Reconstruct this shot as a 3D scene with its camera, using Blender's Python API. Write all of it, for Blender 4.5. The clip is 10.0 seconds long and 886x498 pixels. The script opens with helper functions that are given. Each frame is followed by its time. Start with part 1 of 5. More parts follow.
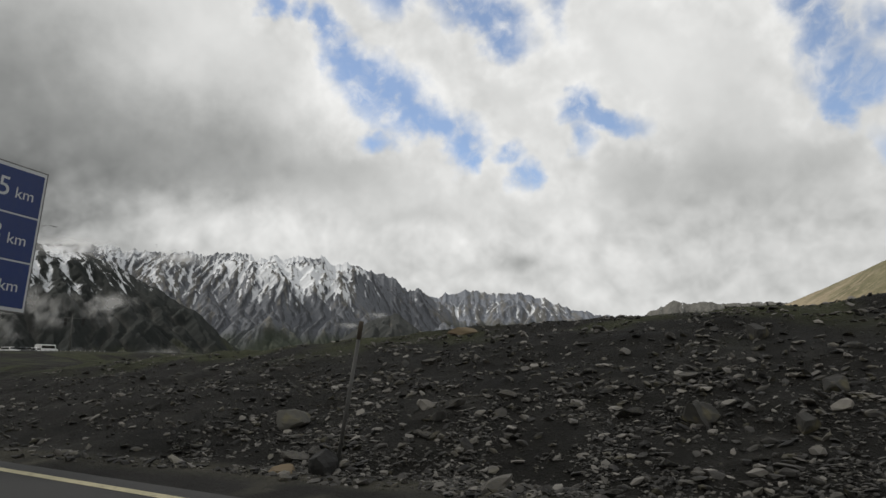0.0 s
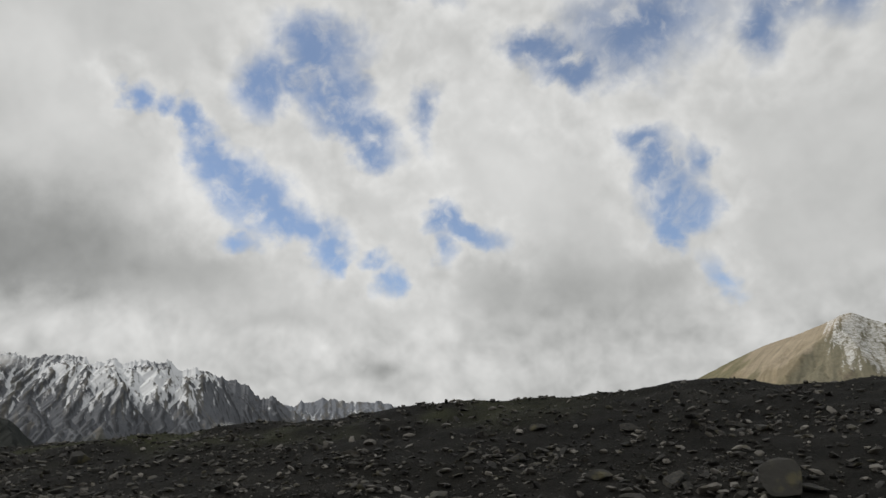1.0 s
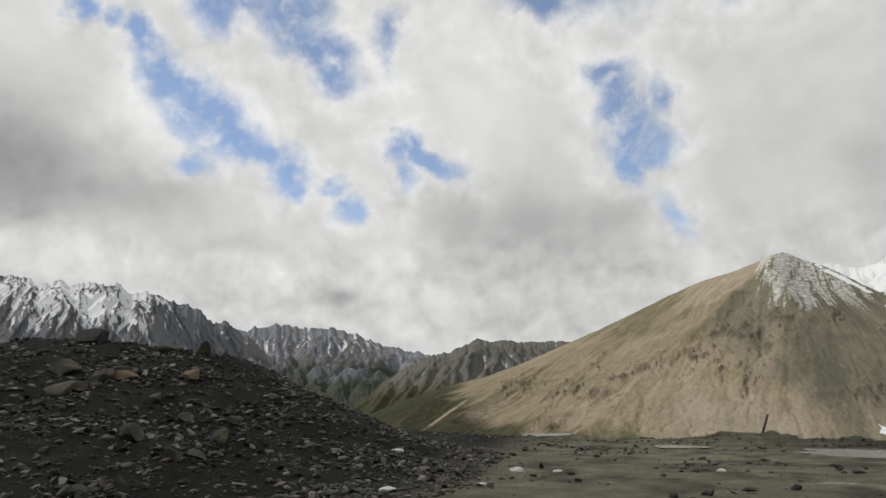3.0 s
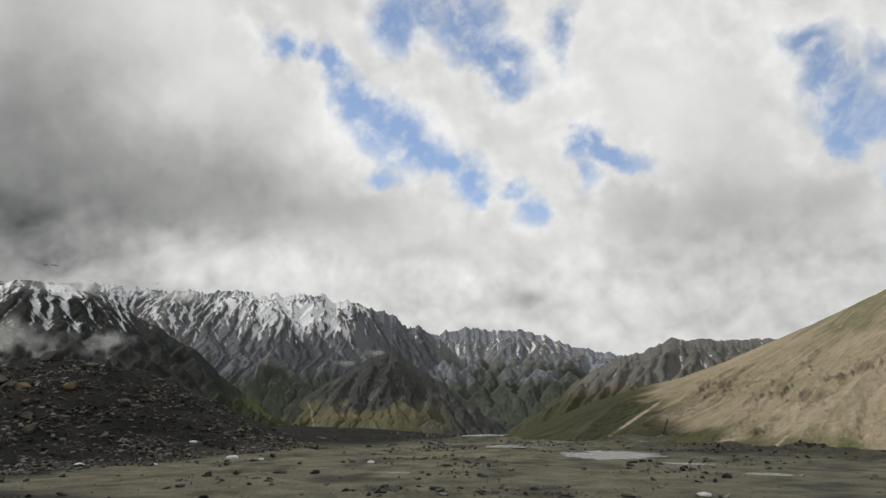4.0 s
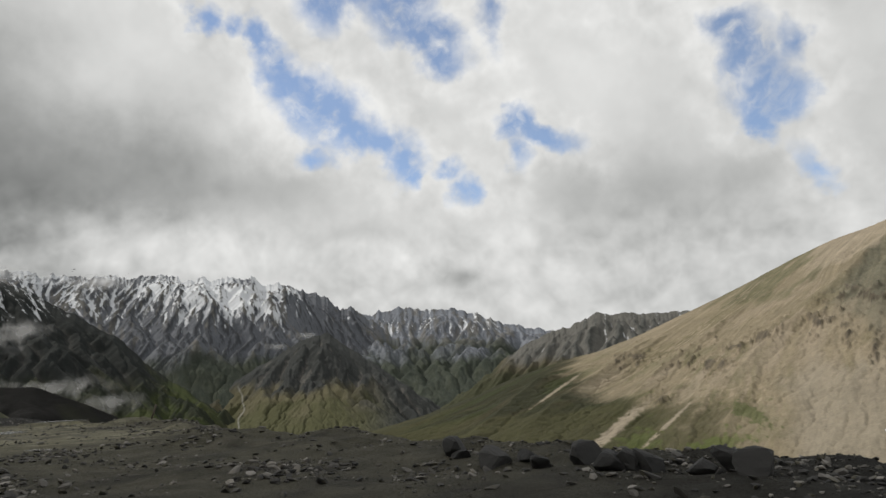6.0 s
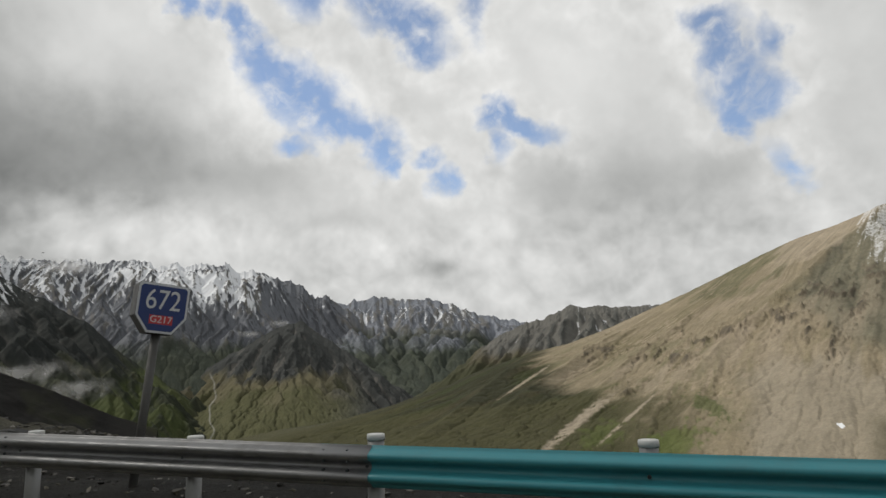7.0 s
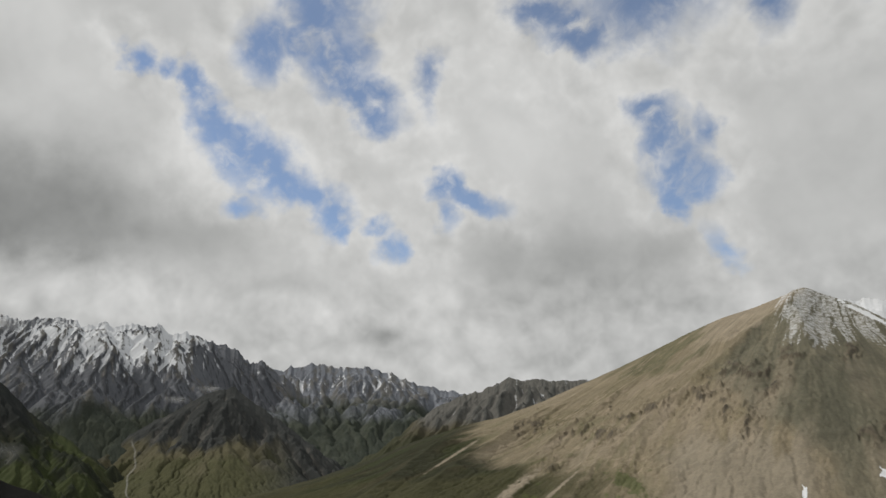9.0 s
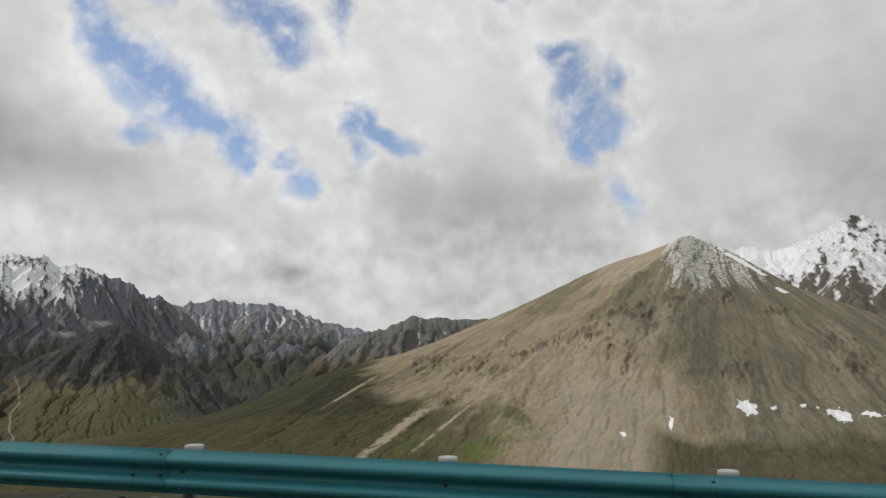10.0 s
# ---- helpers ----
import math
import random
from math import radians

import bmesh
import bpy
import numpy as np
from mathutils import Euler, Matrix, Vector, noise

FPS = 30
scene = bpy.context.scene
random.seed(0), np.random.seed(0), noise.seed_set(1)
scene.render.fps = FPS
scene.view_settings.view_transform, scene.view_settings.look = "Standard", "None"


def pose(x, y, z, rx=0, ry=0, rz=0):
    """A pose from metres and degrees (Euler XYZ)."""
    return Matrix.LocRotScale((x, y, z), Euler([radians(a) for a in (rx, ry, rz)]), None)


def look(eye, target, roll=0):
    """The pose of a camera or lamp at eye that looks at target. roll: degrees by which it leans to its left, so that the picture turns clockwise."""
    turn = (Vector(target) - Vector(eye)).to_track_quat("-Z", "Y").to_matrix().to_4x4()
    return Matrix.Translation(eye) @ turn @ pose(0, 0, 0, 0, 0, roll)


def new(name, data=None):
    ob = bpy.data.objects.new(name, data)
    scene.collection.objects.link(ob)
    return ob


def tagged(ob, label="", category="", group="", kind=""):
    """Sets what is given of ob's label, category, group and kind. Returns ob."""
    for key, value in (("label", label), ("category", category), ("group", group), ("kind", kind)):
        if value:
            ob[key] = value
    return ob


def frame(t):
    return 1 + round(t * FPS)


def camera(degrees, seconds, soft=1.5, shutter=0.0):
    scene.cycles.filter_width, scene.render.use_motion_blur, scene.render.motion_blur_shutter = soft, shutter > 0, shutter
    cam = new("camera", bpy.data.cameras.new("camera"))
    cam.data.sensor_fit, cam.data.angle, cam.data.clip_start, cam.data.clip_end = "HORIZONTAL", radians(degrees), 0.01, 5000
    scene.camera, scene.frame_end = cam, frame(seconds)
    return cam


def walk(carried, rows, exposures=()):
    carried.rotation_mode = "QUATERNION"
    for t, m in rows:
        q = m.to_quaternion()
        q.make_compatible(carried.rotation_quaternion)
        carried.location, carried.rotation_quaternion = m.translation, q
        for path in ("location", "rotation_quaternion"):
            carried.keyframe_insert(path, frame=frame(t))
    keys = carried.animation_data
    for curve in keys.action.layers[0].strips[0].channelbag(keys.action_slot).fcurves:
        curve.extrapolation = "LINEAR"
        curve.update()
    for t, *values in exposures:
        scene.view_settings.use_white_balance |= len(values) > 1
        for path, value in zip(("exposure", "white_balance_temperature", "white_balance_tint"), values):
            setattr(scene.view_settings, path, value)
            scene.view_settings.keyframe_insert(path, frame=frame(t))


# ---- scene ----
# ---------------------------------------------------------------- camera
SPEED = 12.3          # metres a second along the road, which runs along +x
EYE = 1.4             # eye above the road


def road_z(x):
    """Height of the road: it comes down from behind, runs level, then falls away gently."""
    return 0.0004 * np.maximum(0, -10 - x) ** 2 * (x > -90) + 2.56 * (x <= -90) - 0.0004 * np.maximum(0, x - 72) ** 2


# seconds, yaw (to the left of +y), pitch, roll
PATH = [
    (0, 26.51, 9.96, -0.13),
    (0.5, 21.25, 12.24, -1.00),
    (1, 14.52, 18.85, -1.21),
    (1.5, 4.86, 20.96, -1.79),
    (2, -5.73, 16.77, -3.46),
    (2.5, -6.30, 12.92, -3.68),
    (3, 11.02, 12.83, -0.58),
    (3.2, 15.40, 13.34, -0.70),
    (4.3, 28.50, 12.53, -0.08),
    (4.5, 27.81, 11.97, -0.86),
    (5, 23.53, 11.25, -2.25),
    (5.5, 22.72, 11.33, -2.36),
    (5.7, 22.28, 11.40, -2.35),
    (6.8, 19.60, 10.35, -1.73),
    (7, 19.56, 10.32, -1.53),
    (7.5, 19.48, 9.75, -1.18),
    (8, 21.13, 9.20, -0.18),
    (8.5, 20.26, 11.34, 0.01),
    (9, 14.79, 16.08, -0.46),
    (9.5, 11.86, 12.74, -1.05),
    (10, 6.96, 10.85, -0.47),
]
cam = camera(66.7, 10.0)
rows = []
for t, yaw, pitch, roll in PATH:
    eye = Vector((SPEED * t, 0, EYE + float(road_z(SPEED * t))))
    a, b = radians(yaw), radians(pitch)
    ahead = Vector((-math.sin(a) * math.cos(b), math.cos(a) * math.cos(b), math.sin(b)))
    rows.append((t, look(eye, eye + ahead, roll)))
# the clip's camera dims its picture a little when it tilts up at the bright cloud
walk(cam, rows, [(0, 0.05), (0.5, 0.0), (1.0, -0.15), (1.5, -0.2), (2.0, -0.05), (2.5, 0.1), (3.0, 0.0), (4.5, 0.08), (5.5, 0.0), (8.0, 0.0), (8.5, -0.12), (9.0, -0.28), (9.5, -0.15), (10.0, -0.06)])

# ---------------------------------------------------------------- node helpers
class Nodes:
    """A short way to write node trees."""

    def __init__(self, tree):
        self.tree = tree
        tree.nodes.clear()

    def add(self, kind, inputs=None, op=""):
        n = self.tree.nodes.new(kind)
        if op:
            n.operation = op
        for k, v in (inputs or {}).items():
            self.put(n.inputs[k], v)
        return n

    def put(self, socket, v):
        if isinstance(v, bpy.types.NodeSocket):
            self.tree.links.new(v, socket)
        elif isinstance(v, bpy.types.Node):
            self.tree.links.new(v.outputs[0], socket)
        else:
            socket.default_value = v

    def math(self, op, a, b=0.0, c=0.0, clamp=False):
        n = self.add("ShaderNodeMath", {0: a, 1: b, 2: c}, op)
        n.use_clamp = clamp
        return n.outputs[0]

    def vec(self, op, a, b=(0, 0, 0)):
        n = self.add("ShaderNodeVectorMath", {0: a, 1: b}, op)
        return n.outputs["Value"] if op in ("DOT_PRODUCT", "LENGTH") else n.outputs[0]

    def noise(self, where, scale, detail=4.0, rough=0.55, distort=0.0):
        n = self.add("ShaderNodeTexNoise", {"Scale": scale, "Detail": detail, "Roughness": rough, "Distortion": distort, "Vector": where})
        return n.outputs[0]

    def span(self, v, lo, hi, a=0.0, b=1.0):
        n = self.add("ShaderNodeMapRange", {0: v, 1: lo, 2: hi, 3: a, 4: b})
        n.interpolation_type = "SMOOTHSTEP"
        return n.outputs[0]

    def mix(self, f, a, b, blend="MIX"):
        n = self.add("ShaderNodeMix")
        n.data_type, n.blend_type = "RGBA", blend
        for k, v in ((0, f), (6, a), (7, b)):
            self.put(n.inputs[k], v)
        return n.outputs[2]


def rgb(r, g, b):
    return (r, g, b, 1.0)


# ---------------------------------------------------------------- world: broken cloud under a blue sky
SUN_AZ, SUN_EL = 105.0, 46.0      # the sun stands to the left of the view (degrees left of +y) and rather high


def aim(az, el):
    a, b = radians(az), radians(el)
    return Vector((-math.sin(a) * math.cos(b), math.cos(a) * math.cos(b), math.sin(b)))


# gaps in the cloud: azimuth, elevation, half width and half height, lean (degrees), depth
RIFT = [(42.2, 29.1, 1, .6, -60, .8), (39.8, 28.8, 1.2, .5, -15, .6), (37.7, 27.8, 1.2, .7, -50, .9), (36.1, 26, 1.3, .9, -60, 1), (34.2, 24.3, 1.8, 1.2, -45, 1), (31.7, 23, 2.5, 1.5, -25, 1),
        (28.6, 21.8, 2.2, 1.3, -20, 1), (26.2, 20.7, 1.9, 1, -35, .8), (24.4, 19, 1.3, 1.2, -60, .9), (23.5, 17.4, .7, .6, 0, .9), (20.3, 17.9, .7, .5, 0, .6), (19.2, 15.8, .9, .8, 40, .7), (32.4, 19.5, 1.2, .6, 0, .6)]
UPPER = [(31.1, 31.6, 1.6, 1.9, -10, .9), (27.9, 32.6, 1.4, 1, 0, .7), (24.8, 31.6, 1.6, 1.8, -30, .9), (22, 29, 2.2, 1.1, -35, .95), (20.7, 27, 1, 1.2, -60, .8), (16.2, 30.1, .7, 1.4, 0, .5),
         (26.4, 35.2, 2.2, 2, 0, .8), (17, 41.3, 3, 1.4, 0, .8)]
SMALL = [(-4.0, 25.6, 1.1, 1.0, -30, .9), (-4.9, 23.8, 1.0, 1.5, -20, .8), (-8.0, 24.2, .6, 1.1, 0, .5), (-6.4, 20.5, 1.9, 1.1, 5, 1), (-5.2, 19.1, .8, 1.1, 30, .9), (-6.5, 22.2, 1, 1, 0, .5), (-9.2, 14.6, .5, 1.2, 25, .4),
         (14.5, 21.7, .9, 1.1, -30, 1), (12.7, 20.5, 2.2, .9, -25, 1), (14.8, 18.6, .4, 1.2, 0, .4)]
EASTERN = [(5.2, 34.8, 2, .9, -20, .85), (1.8, 32.9, 2, 1.1, -25, .95), (-4.7, 35, 3.8, 2.5, 10, .75), (-15, 33.4, 1.2, 1.7, -20, .7),
           (-17.3, 36.9, 2.3, 2.5, 0, .8), (-22.3, 36, 2.2, 2.5, 0, .8), (-2.4, 40, 1.6, 2, 0, .6)]
# broad shade and light in the cloud: azimuth, elevation, half width, half height, strength
SHADE = [(62, 17, 17, 13, -.48), (61.3, 11.6, 12, 4.6, -.18), (42, 17, 12, 5.3, -.26), (44.3, 11.4, 9.6, 2.5, .2), (51, 26, 7, 7.5, .16), (36.8, 22.8, 4.3, 5.8, .14), (14, 26, 16, 8, .1), (2, 13.5, 12.5, 5.8, -.17),
         (20.8, 8.1, 3.8, 2.2, -.2), (16.4, 10.2, 2.9, 2.4, .1), (24.5, 10.5, 2.6, 2, .1), (-34, 14.6, 17, 8.2, -.24), (-40, 22, 10, 7, -.06)]

world = bpy.data.worlds.new("sky")
scene.world = world
world.use_nodes = True
w = Nodes(world.node_tree)
way = w.add("ShaderNodeTexCoord").outputs["Generated"]
LIT = Vector((0.5, 0.2, 0.85)).normalized()      # the bright side of the clouds


def swirl(where, scale, much, detail):
    """The direction pushed about by noise."""
    n = w.add("ShaderNodeTexNoise", {"Scale": scale, "Detail": detail, "Roughness": 0.6, "Vector": where}).outputs["Color"]
    return w.vec("MULTIPLY", w.vec("SUBTRACT", n, (0.5, 0.5, 0.5)), (much, much, much))


soft_way = w.vec("ADD", way, swirl(way, 2.5, 0.05, 1.0))
torn = w.vec("ADD", w.vec("ADD", w.vec("ADD", way, swirl(way, 7.0, 0.07, 2.0)), swirl(way, 21.0, 0.045, 3.0)), swirl(way, 70.0, 0.014, 4.0))


def patch(az, el, a, b, lean, where):
    """1 at the middle of a patch of sky, 0 on its rim and below 0 outside."""
    c = aim(az, el)
    side = Vector((-math.cos(radians(az)), -math.sin(radians(az)), 0))
    up = c.cross(side) * -1
    up = up if up.z > 0 else -up
    k, s = math.cos(radians(lean)), math.sin(radians(lean))
    p, q = (side * -k + up * s) / radians(a), (up * k + side * s) / radians(b)
    off = w.vec("SUBTRACT", where, c)
    v = w.add("ShaderNodeCombineXYZ", {0: w.vec("DOT_PRODUCT", off, p), 1: w.vec("DOT_PRODUCT", off, q)})
    return w.math("SUBTRACT", 1.0, w.vec("LENGTH", v))


def billow(where, scale, octaves):
    """Heaped round puffs with creases between them."""
    total, much = None, 1.0
    for k in range(octaves):
        fold = w.math("ABSOLUTE", w.math("SUBTRACT", w.noise(w.vec("ADD", where, (3.1 * k, 1.7 * k, 0.9 * k)), scale * 2.1**k, 1.0), 0.5))
        fold = w.math("MULTIPLY", fold, much)
        total, much = fold if total is None else w.math("ADD", total, fold), much * 0.52
    return total


def relief(scale, step, octaves):
    """How far a puff turns to the light: the change of the heap towards the bright side."""
    return w.math("SUBTRACT", billow(soft_way, scale, octaves), billow(w.vec("ADD", soft_way, tuple(LIT * step)), scale, octaves))


gap = None
for az, el, a, b, lean, deep in RIFT + UPPER + SMALL + EASTERN:
    one = w.math("MULTIPLY", w.math("ADD", patch(az, el, a * 1.45, b * 1.45, lean, torn), 0.17), deep)
    gap = one if gap is None else w.math("SMOOTH_MAX", gap, one, 0.16)
wisp = w.noise(w.vec("ADD", way, swirl(way, 9.0, 0.08, 3.0)), 17.0, 7.0, 0.58)
gap = w.math("ADD", gap, w.math("MULTIPLY", w.math("SUBTRACT", wisp, 0.5), 1.5))
hole = w.math("MULTIPLY", w.span(gap, -0.3, 0.62), 0.97)
rim = w.span(gap, -1.6, 0.0)      # cloud is brighter and more broken where it thins out
low = w.span(w.add("ShaderNodeSeparateXYZ", {0: way}).outputs[2], 0.29, 0.16)      # heaped clouds stand along the horizon
heap = w.math("MAXIMUM", rim, w.math("MULTIPLY", low, 1.0))
light = w.math("MULTIPLY_ADD", w.math("SUBTRACT", w.noise(soft_way, 3.2, 3.0, 0.5), 0.5), 0.24, 0.69)
light = w.math("MULTIPLY_ADD", w.math("SUBTRACT", w.noise(soft_way, 8.0, 4.0, 0.5), 0.5), 0.12, light)
light = w.math("MULTIPLY_ADD", relief(4.5, 0.05, 4), 0.28, light)
light = w.math("MULTIPLY_ADD", w.math("MULTIPLY", relief(11.0, 0.024, 3), w.math("MULTIPLY_ADD", heap, 0.9, 0.1)), 0.62, light)
light = w.math("MULTIPLY_ADD", rim, 0.1, light)
for az, el, a, b, much in SHADE:
    light = w.math("MULTIPLY_ADD", w.span(patch(az, el, a, b, 0, torn), -0.4, 1.0), much, light)
cloud = w.add("ShaderNodeValToRGB", {0: light})
ramp = cloud.color_ramp
ramp.elements[0].position, ramp.elements[0].color = 0.05, rgb(0.085, 0.09, 0.088)
ramp.elements[1].position, ramp.elements[1].color = 0.95, rgb(0.84, 0.84, 0.825)
mid = ramp.elements.new(0.5)
mid.color = rgb(0.47, 0.475, 0.465)
sky = w.add("ShaderNodeTexSky")
sky.sky_type, sky.sun_disc, sky.altitude = "NISHITA", False, 3000.0
sky.sun_elevation, sky.sun_rotation = radians(SUN_EL), radians(-SUN_AZ)
blue = w.mix(0.06, w.mix(1.0, sky.outputs[0], rgb(0.2, 0.19, 0.178), "MULTIPLY"), cloud.outputs[0])
thin = w.mix(w.span(wisp, 0.45, 0.75, 0.0, 0.85), blue, cloud.outputs[0])
both = w.mix(hole, cloud.outputs[0], thin)
w.add("ShaderNodeOutputWorld", {0: w.add("ShaderNodeBackground", {0: both, 1: 1.0})})

sun = new("sun", bpy.data.lights.new("sun", "SUN"))
sun.data.energy, sun.data.angle, sun.data.color = 2.4, radians(6), (1.0, 0.95, 0.87)
sun.matrix_world = look(aim(SUN_AZ, SUN_EL) * 50, (0, 0, 0))


# ---------------------------------------------------------------- materials
def material(name, rough=0.9, metal=0.0):
    m = bpy.data.materials.new(name)
    m.use_nodes = True
    n = Nodes(m.node_tree)
    bsdf = n.add("ShaderNodeBsdfPrincipled", {"Roughness": rough, "Metallic": metal})
    n.add("ShaderNodeOutputMaterial", {0: bsdf})
    return m, n, bsdf


def bumped(n, bsdf, height, strength, distance):
    n.put(bsdf.inputs["Normal"], n.add("ShaderNodeBump", {"Height": height, "Strength": strength, "Distance": distance}))


def land_material(name, scales, change, strength, distance, rough=0.95):
    """Earth and rock: colour from the attribute "tint", broken up at two scales."""
    m, n, bsdf = material(name, rough)
    where = n.add("ShaderNodeTexCoord").outputs["Object"]
    reader = n.add("ShaderNodeAttribute")
    reader.attribute_name = "tint"
    tint = reader.outputs[0]
    a, b = n.noise(where, scales[0], 5.0, 0.6), n.noise(where, scales[1], 6.0, 0.65)
    vary = n.math("MULTIPLY_ADD", n.math("SUBTRACT", a, 0.5), change, 1.0)
    vary = n.math("MULTIPLY", vary, n.math("MULTIPLY_ADD", n.math("SUBTRACT", b, 0.5), change, 1.0))
    col = n.vec("MULTIPLY", tint, n.add("ShaderNodeCombineXYZ", {0: vary, 1: vary, 2: vary}))
    n.put(bsdf.inputs["Base Color"], col)
    bsdf.inputs["Specular IOR Level"].default_value = 0.2
    bumped(n, bsdf, b, strength, distance)
    return m


GROUND = land_material("dark_gravelly_earth", (1.1, 19.0), 1.9, 1.0, 0.09)


def mountain_material():
    """Rock, scree and turf: colour from "tint", broken up by rubble; its alpha says how much snow lies there."""
    m, n, bsdf = material("mountain_rock", 0.95)
    where = n.add("ShaderNodeTexCoord").outputs["Object"]
    reader = n.add("ShaderNodeAttribute")
    reader.attribute_name = "tint"
    tint = reader.outputs["Color"]
    a, b, c = n.noise(where, 0.012, 5.0, 0.6), n.noise(where, 0.06, 6.0, 0.68), n.noise(where, 0.2, 4.0, 0.65)
    vary = n.math("MULTIPLY", n.math("MULTIPLY_ADD", n.math("SUBTRACT", a, 0.5), 0.5, 1.0), n.math("MULTIPLY_ADD", n.math("SUBTRACT", b, 0.5), 0.6, 1.0))
    vary = n.math("MULTIPLY", vary, n.math("MULTIPLY_ADD", n.math("SUBTRACT", c, 0.5), 0.5, 1.0))
    col = n.vec("MULTIPLY", tint, n.add("ShaderNodeCombineXYZ", {0: vary, 1: vary, 2: vary}))
    field = n.math("MULTIPLY_ADD", reader.outputs["Alpha"], 2.0, -1.0)
    field = n.math("ADD", field, n.math("MULTIPLY", n.math("SUBTRACT", n.math("MULTIPLY_ADD", c, 0.6, b), 0.8), 0.85))
    snow = n.math("MULTIPLY", n.span(field, -0.2, 0.3), 0.9)
    col = n.mix(snow, col, rgb(0.72, 0.74, 0.77))
    n.put(bsdf.inputs["Base Color"], col)
    bsdf.inputs["Specular IOR Level"].default_value = 0.15
    bumped(n, bsdf, n.math("MULTIPLY_ADD", c, 0.35, b), n.span(snow, 0.0, 1.0, 0.65, 0.3), 4.5)
    return m


MOUNTAIN = mountain_material()


def rock_material(name, a, b, scale, lichen=0.0, rough=0.85):
    """Stone whose colour differs from piece to piece."""
    m, n, bsdf = material(name, rough)
    where = n.add("ShaderNodeTexCoord").outputs["Object"]
    piece = n.math("FRACT", n.math("ADD", n.add("ShaderNodeNewGeometry").outputs["Random Per Island"], n.add("ShaderNodeObjectInfo").outputs["Random"]))
    g1, g2 = n.noise(where, scale, 5.0, 0.65), n.noise(where, scale * 6, 4.0, 0.6)
    col = n.mix(n.math("MULTIPLY_ADD", n.math("POWER", piece, 3.4), 0.9, n.math("MULTIPLY", n.math("SUBTRACT", g1, 0.45), 0.5), clamp=True), rgb(*a), rgb(*b))
    if lichen:
        col = n.mix(n.math("MULTIPLY", n.span(n.noise(where, scale * 1.7, 3.0), 0.5, 0.68), lichen), col, rgb(0.13, 0.115, 0.05))
    n.put(bsdf.inputs["Base Color"], col)
    bumped(n, bsdf, g2, 0.6, 0.02)
    return m


STONE = rock_material("slate_stone", (0.014, 0.0135, 0.013), (0.24, 0.226, 0.205), 3.0, 0.25)
CHIPS = rock_material("pale_slate_chip", (0.03, 0.029, 0.027), (0.2, 0.19, 0.172), 5.0)
BOULDER = rock_material("grey_boulder", (0.024, 0.023, 0.021), (0.085, 0.082, 0.072), 2.0, 0.5)
RUST_STONE = rock_material("rusty_boulder", (0.13, 0.095, 0.055), (0.2, 0.16, 0.1), 2.0, 0.3)
BLACK_STONE = rock_material("black_boulder", (0.01, 0.01, 0.01), (0.035, 0.034, 0.033), 2.0)


def plain(name, colour, rough=0.5, metal=0.0, scale=20.0, change=0.35, bump=0.15, dirt=0.0, depth=0.002):
    m, n, bsdf = material(name, rough, metal)
    where = n.add("ShaderNodeTexCoord").outputs["Object"]
    a, b = n.noise(where, scale, 5.0, 0.6), n.noise(where, scale * 0.13, 4.0, 0.6, 0.3)
    k = n.math("MULTIPLY_ADD", n.math("SUBTRACT", n.math("ADD", a, b), 1.0), change, 1.0)
    col = n.mix(1.0, rgb(*colour), n.add("ShaderNodeCombineXYZ", {0: k, 1: k, 2: k}), "MULTIPLY")
    if dirt:
        col = n.mix(n.math("MULTIPLY", n.span(n.noise(where, scale * 0.4, 6.0, 0.7), 0.48, 0.7), dirt), col, rgb(0.05, 0.045, 0.04))
    n.put(bsdf.inputs["Base Color"], col)
    n.put(bsdf.inputs["Roughness"], n.span(a, 0.3, 0.7, rough - 0.1, rough + 0.12))
    bumped(n, bsdf, a, bump, depth)
    return m


ASPHALT = plain("worn_asphalt", (0.03, 0.0295, 0.029), 0.9, 0, 60.0, 0.5, 0.6, 0.0, 0.004)
LINE = plain("faded_road_paint", (0.42, 0.38, 0.24), 0.8, 0, 30.0, 0.6, 0.3, 0.5)
TEAL = plain("teal_enamel", (0.036, 0.22, 0.26), 0.45, 0, 6.0, 0.18, 0.05, 0.12)
ZINC = plain("weathered_galvanised_steel", (0.2, 0.204, 0.208), 0.5, 0.75, 9.0, 0.6, 0.08, 0.3)
POST_STEEL = plain("pale_galvanised_post", (0.2, 0.205, 0.205), 0.5, 0.5, 12.0, 0.35, 0.08, 0.25)
CAP = plain("white_plastic_cap", (0.55, 0.56, 0.55), 0.5, 0, 15.0, 0.25, 0.05, 0.2)
BOLT = plain("dark_bolt", (0.05, 0.06, 0.065), 0.45, 0.6)
SIGN_BLUE = plain("blue_sign_sheeting", (0.008, 0.028, 0.13), 0.5, 0, 8.0, 0.25, 0.03, 0.1)
SIGN_WHITE = plain("white_sign_sheeting", (0.5, 0.52, 0.54), 0.5, 0, 8.0, 0.15, 0.03, 0.1)
SIGN_RED = plain("red_sign_sheeting", (0.42, 0.03, 0.035), 0.5, 0, 8.0, 0.2, 0.03)
SIGN_BACK = plain("dull_sheet_metal", (0.13, 0.13, 0.13), 0.5, 0.4, 8.0, 0.35, 0.05, 0.3)
OLD_PAINT = plain("grey_painted_pipe", (0.065, 0.065, 0.062), 0.6, 0.1, 14.0, 0.4, 0.1, 0.4)
CAR_WHITE = plain("white_car_paint", (0.7, 0.7, 0.7), 0.3, 0, 3.0, 0.1, 0.0)
